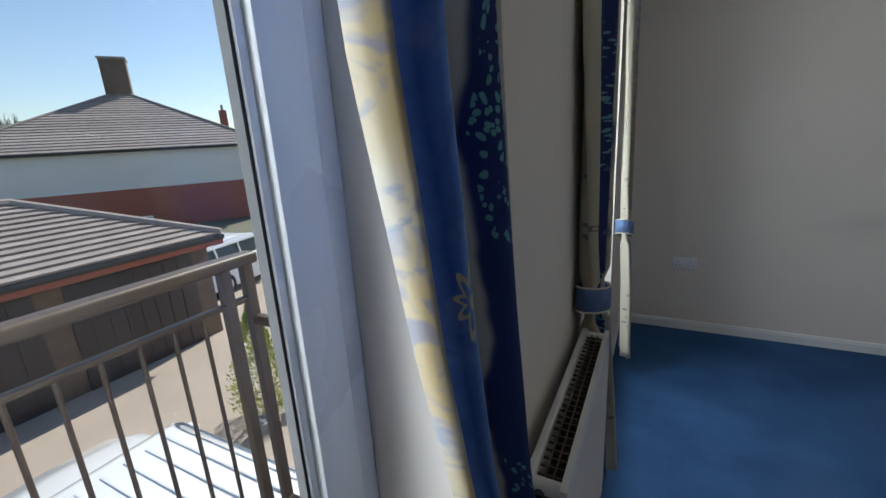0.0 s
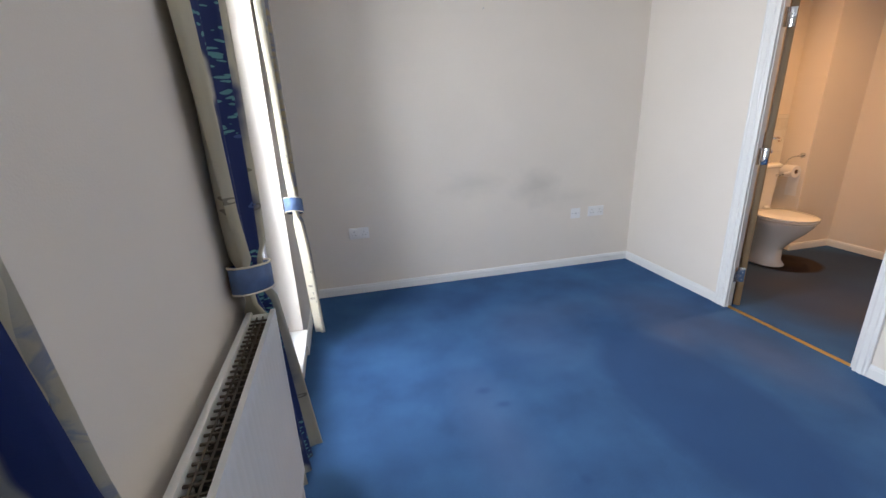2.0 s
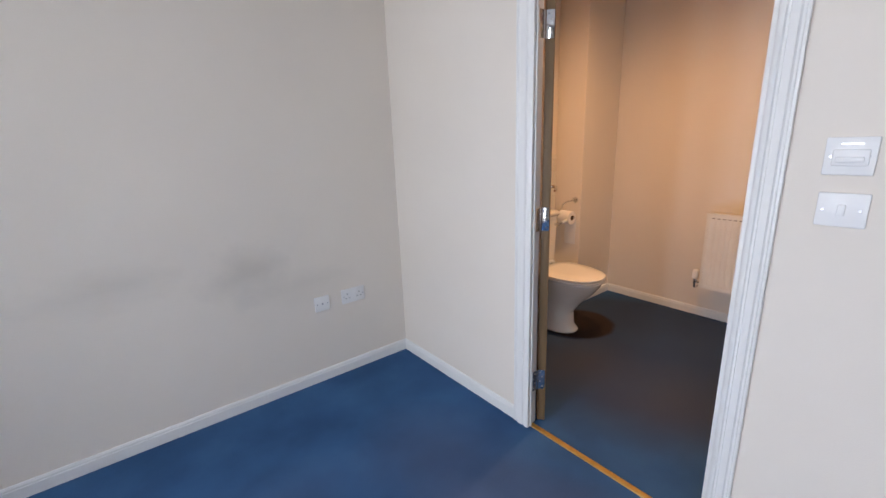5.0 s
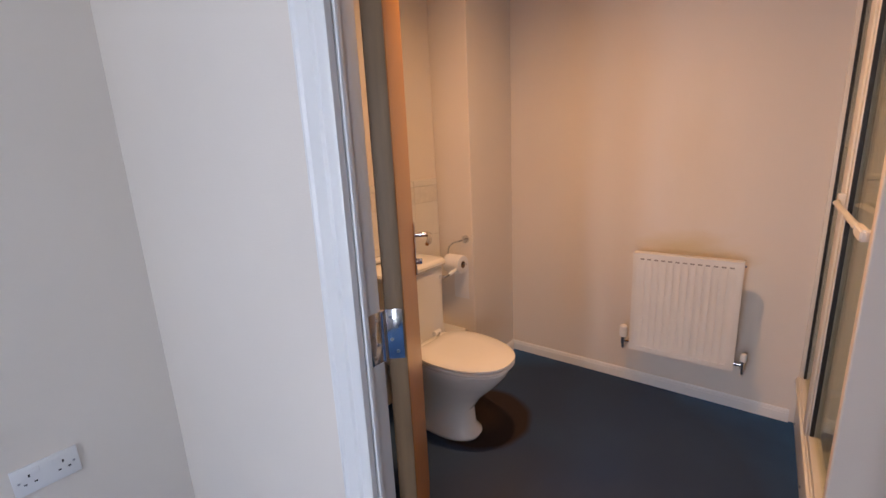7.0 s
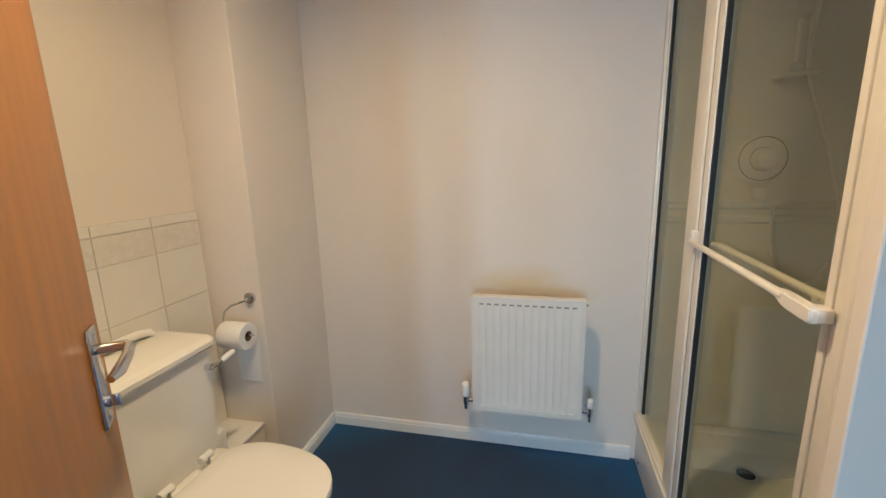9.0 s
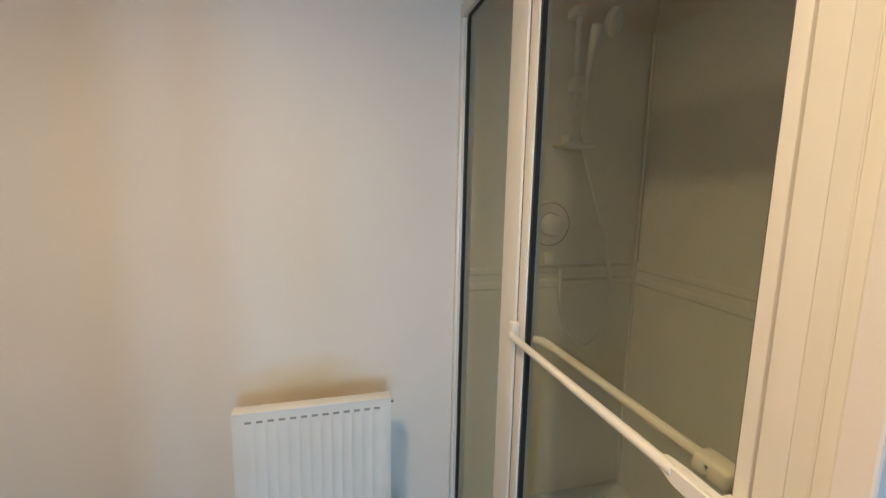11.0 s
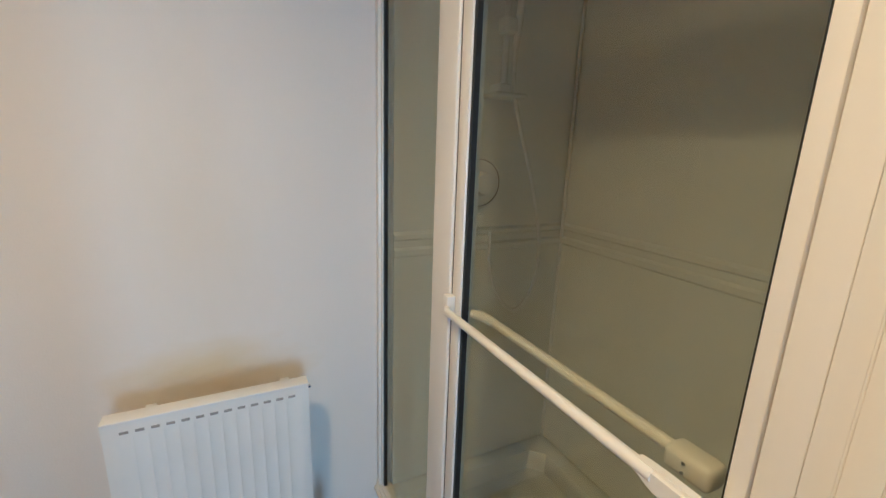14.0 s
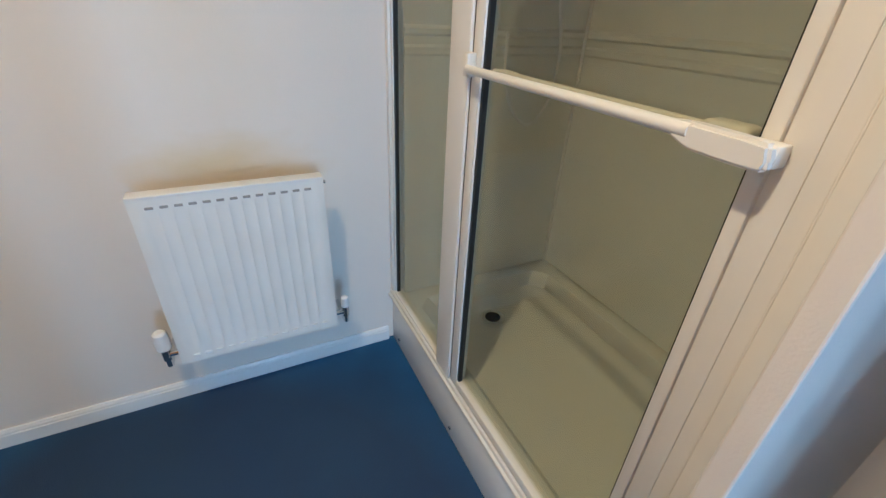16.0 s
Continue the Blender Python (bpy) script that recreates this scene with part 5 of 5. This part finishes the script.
    part("panel", a_box(0.024, 0.0725, -0.03, 0.002, 0.0, 2.1, 0.0015, 2), CREAM, cv)
    part("bead", a_box(0.050, 0.0525, 0.0015, 0.0028, 0.0, 2.1, 0.001), CREAM, cv)
    part("screw_cap", a_rod((0.036, 0.001, 1.14), (0.036, 0.0032, 1.14), 0.0018, 10), CARD, cv, "small dark screw head")


GASK = material("dark_joint_line", (0.1, 0.09, 0.08), 0.8, vary=0.2, vary_scale=20)
shower()

# ---- outside ----
G = -2.75


def hit_line(a, b, t):
    return tuple(p + (q - p) * t for p, q in zip(a, b))


structure("ground", prism(bmesh.new(), [(-900, -900), (900, -900), (900, 900), (-900, 900)], "z", G - 0.3, G), EARTH, "pale grass and paving reaching the horizon")
structure("road", prism(bmesh.new(), [(-17, -8), (OUT - 0.3, -8), (OUT - 0.3, 22), (-17, 22)], "z", G + 0.0, G + 0.02), TARMAC, "pale beige block drive")
CHIM_SHADEB = material("brown_weathered_chimney_and_shaded_brick", (0.17, 0.12, 0.09), 0.85, vary=0.35, vary_scale=6)


def tiles_on(parent, corners_fn, rows, label):
    """Courses of roof tiles, one thin raised strip a course."""
    for i in range(rows):
        a, b, c, d = corners_fn(i / rows), corners_fn(i / rows), corners_fn((i + 1.0) / rows), corners_fn((i + 1.0) / rows)
        (p0, p1), (q0, q1) = a, c
        nn = (Vector(p1) - Vector(p0)).cross(Vector(q0) - Vector(p0)).normalized()
        if nn.z < 0:
            nn = -nn
        bm = bmesh.new()
        lo = [Vector(p0), Vector(p1), Vector(q1), Vector(q0)]
        up = [Vector(p0) + nn * 0.06, Vector(p1) + nn * 0.06, Vector(q1) + nn * 0.015, Vector(q0) + nn * 0.015]
        vs = [bm.verts.new(v) for v in lo + up]
        for f in ((0, 1, 2, 3), (4, 5, 6, 7), (0, 1, 5, 4), (1, 2, 6, 5), (2, 3, 7, 6), (3, 0, 4, 7)):
            try:
                bm.faces.new([vs[k] for k in f])
            except ValueError:
                pass
        bmesh.ops.recalc_face_normals(bm, faces=bm.faces)
        part("tile_course", bm, SLATE, parent, smooth=False)


def hipped(name, x, y, rz, w, d, z0, eave, top, wall_parts, label, rows, over=0.35):
    """A building with a hipped roof. Local: front wall on y = 0 facing -y, w wide (from 0), d deep."""
    h = thing(name, x, y, 0, label, "building", rz=rz)
    for nm, za, zb, mat, lab in wall_parts:
        part(nm, a_box(0, w, 0, d, za, zb, 0.01), mat, h, lab)
    o = over
    hd = min(w, d) / 2 + o
    if d <= w:
        r0, r1 = (hd - o, d / 2), (w - hd + o, d / 2)
    else:
        r0, r1 = (w / 2, hd - o), (w / 2, d - hd + o)
    A, B, C, D = (-o, -o, eave), (w + o, -o, eave), (w + o, d + o, eave), (-o, d + o, eave)
    R0, R1 = (*r0, top), (*r1, top)
    bm = bmesh.new()
    v = {k: bm.verts.new(p) for k, p in dict(A=A, B=B, C=C, D=D, R0=R0, R1=R1).items()}
    if d <= w:
        fs = ("A", "B", "R1", "R0"), ("B", "C", "R1"), ("C", "D", "R0", "R1"), ("D", "A", "R0"), ("D", "C", "B", "A")
        faces = [(A, B, R0, R1), (B, C, R1, R1), (D, A, R0, R0)]
    else:
        fs = ("A", "B", "R0"), ("B", "C", "R1", "R0"), ("C", "D", "R1"), ("D", "A", "R0", "R1"), ("D", "C", "B", "A")
        faces = [(A, B, R0, R0), (B, C, R0, R1), (D, A, R1, R0)]
    for f in fs:
        bm.faces.new([v[k] for k in f])
    bmesh.ops.recalc_face_normals(bm, faces=bm.faces)
    roof = part("roof", bm, SLATE, h, smooth=False)
    lerp = lambda p, q, t: tuple(a + (b - a) * t for a, b in zip(p, q))
    for p, q, rp, rq in faces[:3]:
        tiles_on(roof, lambda t, p=p, q=q, rp=rp, rq=rq: (lerp(p, rp, min(t, 0.995)), lerp(q, rq, min(t, 0.995))), rows, "")
    for a, b in ((A, R0), (B, R1 if d <= w else R0), (D, R0 if d <= w else R1), (C, R1)):
        part("hip_tiles", a_rod(Vector(a) + Vector((0, 0, 0.05)), Vector(b) + Vector((0, 0, 0.05)), 0.09, 8), SLATE, roof)
    part("ridge_tiles", a_rod(Vector(R0) + Vector((0, 0, 0.05)), Vector(R1) + Vector((0.001, 0, 0.05)), 0.09, 8), SLATE, roof)
    for a, b in ((A, B), (B, C), (D, A)):
        part("gutter", a_rod(Vector(a) - Vector((0, 0, 0.06)), Vector(b) - Vector((0, 0, 0.06)), 0.07, 8), GUTTER, h)
    return h


BRICKW = material("red_brick_courses", (0.36, 0.12, 0.085), 0.88, vary=0.25, vary_scale=6, stretch=(1, 1, 6), bump=0.4, bump_scale=30)
ang = math.degrees(math.atan2(0.843, 0.537))
house = hipped("house", -30.9, 8.8, ang, 15.0, 15.0, G, 1.85, 5.8, (("wall", G - 1.2, -0.3, BRICKW, "red brick lower wall"), ("render_wall", -0.3, 1.8, RENDERW, "white rendered upper wall")), "white and red brick house with a hipped tiled roof", 24)
part("chimney", a_box(6.75, 8.2, 6.9, 8.1, 5.2, 7.95, 0.03), CHIM_SHADEB, house, "brown brick chimney stack")
part("chimney_cap", a_box(6.68, 8.27, 6.83, 8.17, 7.8, 7.95, 0.03), CONCR, house)
part("string_course", a_box(-0.02, 15.02, -0.04, 0, -0.34, -0.24, 0.01), RENDERW, house)
part("downpipe", tube(bmesh.new(), [(0.3, -0.35, 1.78), (0.35, -0.3, 1.6), (0.9, -0.08, 1.1), (0.95, -0.06, 0.9), (0.95, -0.06, -2.5)], 0.05, 8), GUTTER, house)
wn_ = part("window_frame", a_box(7.4, 8.35, -0.03, 0.06, -2.75, -1.95, 0.02), UPVC, house, "small white window")
part("pane", a_box(7.5, 8.25, -0.035, -0.03, -2.65, -2.05), CARG, wn_)
far = hipped("house", -52, 33, ang, 12, 9, G, 2.2, 4.2, (("wall", G, 2.2, BRICKW, ""),), "distant house with a hipped roof and a chimney", 8)
part("chimney", a_box(6.0, 6.9, 4.0, 4.8, 3.6, 6.8, 0.03), BRICKW, far)
part("chimney_pot", a_rod((6.45, 4.4, 6.8), (6.45, 4.4, 7.5), 0.16, 10), CONCR, far)
# garage walls are red-brown brick; the darker brown holds their shade
gar = hipped("garage_block", -9.0, -3.6, 90, 11.3, 4.6, G, -0.4, 0.62, (("wall", G, -0.45, CHIM_SHADEB, ""),), "low garage block with a hipped brown tiled roof", 13, 0.25)
for i in range(4):
    gd = part("garage_door", a_box(0.5 + i * 2.7, 2.8 + i * 2.7, -0.02, 0.03, G, G + 2.05, 0.01), GARAGED, gar, "dark up-and-over door")
    for k in range(1, 8):
        part("panel_rib", a_box(0.5 + i * 2.7 + k * 0.28, 0.52 + i * 2.7 + k * 0.28, -0.03, -0.02, G + 0.05, G + 2.0), GARAGED, gd)
part("fascia", a_box(-0.25, 11.55, -0.27, -0.24, -0.62, -0.46, 0.005), BRICKW, gar, "reddish brown fascia board")


def car(x, y, rz, label, s=1.0):
    """A parked car, its nose along local +x."""
    c = thing("car", x, y, G + 0.021, label, "car", rz=rz)
    bm = bmesh.new()

    def sec(px, hw, z0, z1, crown=0.03):
        return [(px, -hw, z0), (px, -hw * 1.0, (z0 + z1) / 2), (px, -hw * 0.96, z1 - 0.05), (px, -hw * 0.8, z1), (px, 0, z1 + crown), (px, hw * 0.8, z1), (px, hw * 0.96, z1 - 0.05), (px, hw, (z0 + z1) / 2), (px, hw, z0)]
    loft(bm, [sec(-2.15, 0.7, 0.35, 0.75), sec(-2.1, 0.82, 0.25, 0.95), sec(-1.4, 0.88, 0.2, 1.0), (sec(0.0, 0.89, 0.2, 1.0)), sec(0.9, 0.89, 0.2, 0.98), sec(1.6, 0.86, 0.22, 0.9), sec(2.05, 0.78, 0.28, 0.76), sec(2.18, 0.6, 0.35, 0.62)])
    part("body", bm, CARW, c, "white painted body")
    bm = bmesh.new()
    loft(bm, [[(-2.0, -0.74, 0.98), (-2.0, 0.74, 0.98), (1.15, 0.74, 0.97), (1.15, -0.74, 0.97)], [(-1.75, -0.64, 1.44), (-1.75, 0.64, 1.44), (0.42, 0.64, 1.46), (0.42, -0.64, 1.46)]])
    part("cabin_glass", bm, CARG, c, "dark windows and windscreen")
    bm = bmesh.new()
    loft(bm, [[(-1.82, -0.67, 1.40), (-1.82, 0.67, 1.40), (0.5, 0.67, 1.41), (0.5, -0.67, 1.41)], [(-1.78, -0.66, 1.46), (-1.78, 0.66, 1.46), (0.42, 0.66, 1.48), (0.42, -0.66, 1.48)], [(-1.6, -0.55, 1.52), (-1.6, 0.55, 1.52), (0.28, 0.55, 1.53), (0.28, -0.55, 1.53)]])
    rf = part("roof_panel", bm, CARW, c, "white roof with long pressed ribs")
    for k in range(6):
        yy = -0.45 + k * 0.18
        part("roof_rib", a_box(-1.5, 0.18, yy - 0.02, yy + 0.02, 1.523, 1.54, 0.008), CARW, rf)
    for s_ in (-1, 1):
        part("roof_rail", tube(bmesh.new(), [(-1.7, s_ * 0.62, 1.49), (-1.5, s_ * 0.62, 1.54), (0.2, s_ * 0.62, 1.55), (0.35, s_ * 0.62, 1.49)], 0.015, 8), ALU, rf)
        for px in (-1.35, -0.45, 0.5):
            part("pillar", tube(bmesh.new(), [(px - 0.02, s_ * 0.745, 0.97), (px - 0.05 if px < 0.4 else px - 0.12, s_ * 0.665, 1.42)], 0.035, 6), CARW, c)
        mr = part("wing_mirror", a_box(0.72, 0.88, s_ * 0.96 - 0.09, s_ * 0.96 + 0.09, 0.98, 1.1, 0.03), CARW, c)
        part("headlight", a_box(1.86, 2.08, s_ * 0.6 - 0.14, s_ * 0.6 + 0.14, 0.58, 0.72, 0.04), PLASTIC, c)
        for px in (-1.35, 1.35):
            wh = part("wheel", a_rod((px, s_ * 0.72, 0.32), (px, s_ * 0.91, 0.32), 0.32, 24), TYRE, c)
            part("rim", a_rod((px, s_ * 0.905, 0.32), (px, s_ * 0.925, 0.32), 0.2, 20), ALU, wh)
    return c


car(-3.75, 3.3, 180, "white estate car with a ribbed roof on the pale drive")
car(-12.2, 10.6, 100, "white car parked beside the garage block")


def shrub(x, y, h, r, label, seed, name="conifer"):
    t = thing(name, x, y, G + 0.02, label, "shrub")
    rnd = random.Random(seed)
    bm = bmesh.new()
    tube(bm, [(0, 0, 0), (0.01, 0, h * 0.5), (0, 0.01, h * 0.92)], [0.035, 0.02, 0.006], 8)
    for k in range(14):
        a, z = rnd.uniform(0, 6.28), h * rnd.uniform(0.08, 0.8)
        q = r * (1 - z / h) * 0.8
        tube(bm, [(0, 0, z), (q * math.cos(a), q * math.sin(a), z + 0.12)], [0.008, 0.003], 5)
    part("trunk", bm, BARK, t)
    verts, faces = [], []
    for k in range(5200):
        z = h * rnd.uniform(0.02, 1.0) ** 0.9
        a = rnd.uniform(0, 6.283)
        env = r * (min(1, (z / h) * 5) ** 0.5) * (1 - (z / h) ** 1.7) + 0.015
        q = env * (rnd.uniform(0.35, 1) ** 0.5) * (1 + 0.18 * math.sin(a * 5 + z * 9))
        c = Vector((q * math.cos(a), q * math.sin(a), z))
        d = Vector((math.cos(a) * 0.6 + rnd.uniform(-.5, .5), math.sin(a) * 0.6 + rnd.uniform(-.5, .5), 1)).normalized() * rnd.uniform(0.03, 0.06)
        sd = d.cross(Vector((rnd.uniform(-1, 1), rnd.uniform(-1, 1), 0.2))).normalized() * 0.012
        b = len(verts)
        verts += [c - sd, c + sd, c + d]
        faces.append((b, b + 1, b + 2))
    me = bpy.data.meshes.new("foliage")
    me.from_pydata(verts, [], faces)
    me.materials.append(LEAF)
    ob = new("foliage", me)
    ob.parent = t
    return tagged(ob, "yellow-green leafy sprays", kind="stuff")


shrub(-5.35, 5.85, 1.85, 0.5, "cone-shaped yellow-green conifer beside the pale drive", 3)
shrub(-5.0, 6.75, 1.0, 0.4, "low yellow-green bush beside the conifer", 5)
pt = thing("stone_pot", -5.0, 5.45, G + 0.02, "small grey stone pot at the foot of the conifer", "pot")
part("pot", lathe([(0.1, 0), (0.13, 0.16), (0.15, 0.2), (0.13, 0.21), (0.11, 0.17)], 16), BIN, pt)


def bare_tree(x, y, h, seed):
    t = thing("bare_tree", x, y, G, "leafless tree beyond the houses", "tree")
    rnd = random.Random(seed)
    bm = bmesh.new()
    tw = bmesh.new()

    def grow(b, p, d, ln, r, n):
        q = p + d * ln
        tube(b if n > 2 else tw, [p, (p + q) / 2 + Vector((rnd.uniform(-.1, .1), rnd.uniform(-.1, .1), 0)) * ln, q], [r, r * 0.85, r * 0.65], 5)
        if n:
            for k in range(3):
                grow(b, q, (d + Vector((rnd.uniform(-.7, .7), rnd.uniform(-.7, .7), rnd.uniform(-.1, .5)))).normalized(), ln * rnd.uniform(0.6, 0.8), r * 0.6, n - 1)
    grow(bm, Vector((0, 0, 0)), Vector((0, 0, 1)), h * 0.3, 0.22, 5)
    part("trunk", bm, BARK, t)
    part("twigs", tw, BARK, t, kind="stuff")


bare_tree(-62, 18, 13, 4)
bare_tree(-70, 24, 12, 9)

# ---- brick pieces of the outer wall beside the windows ----
bw = tagged(new("wall_brick_outer"), "orange-red brick outer wall with pale mortar joints", kind="structure")
bm = bmesh.new()
box(bm, -0.93, OUT - 0.002, 4.345, 4.45, G, 3.0)
wing = part("mortar_bed", bm, MORTAR, bw)
part("far_wing", a_box(-2.4, -0.6, 6.6, 6.75, G, 3.0), BRICKW, bw, "red brick wall of the wing beyond")
made = {}
BL, BH, J = 0.215, 0.065, 0.010
for j in range(30):
    z = 0.05 + j * (BH + J)
    x = OUT - 0.006
    for ln in ((0.215, 0.215, 0.1) if j % 2 else (0.1025, 0.215, 0.2125)):
        xa = x - ln
        key = round(ln, 4)
        if key not in made:
            made[key] = finish("brick", a_box(0, ln, -0.012, 0.01, 0, BH, 0.004, 1), BRICK)
        ob = new("brick", made[key])
        ob.parent = bw
        ob.location = (xa, 4.345, z)
        x = xa - J
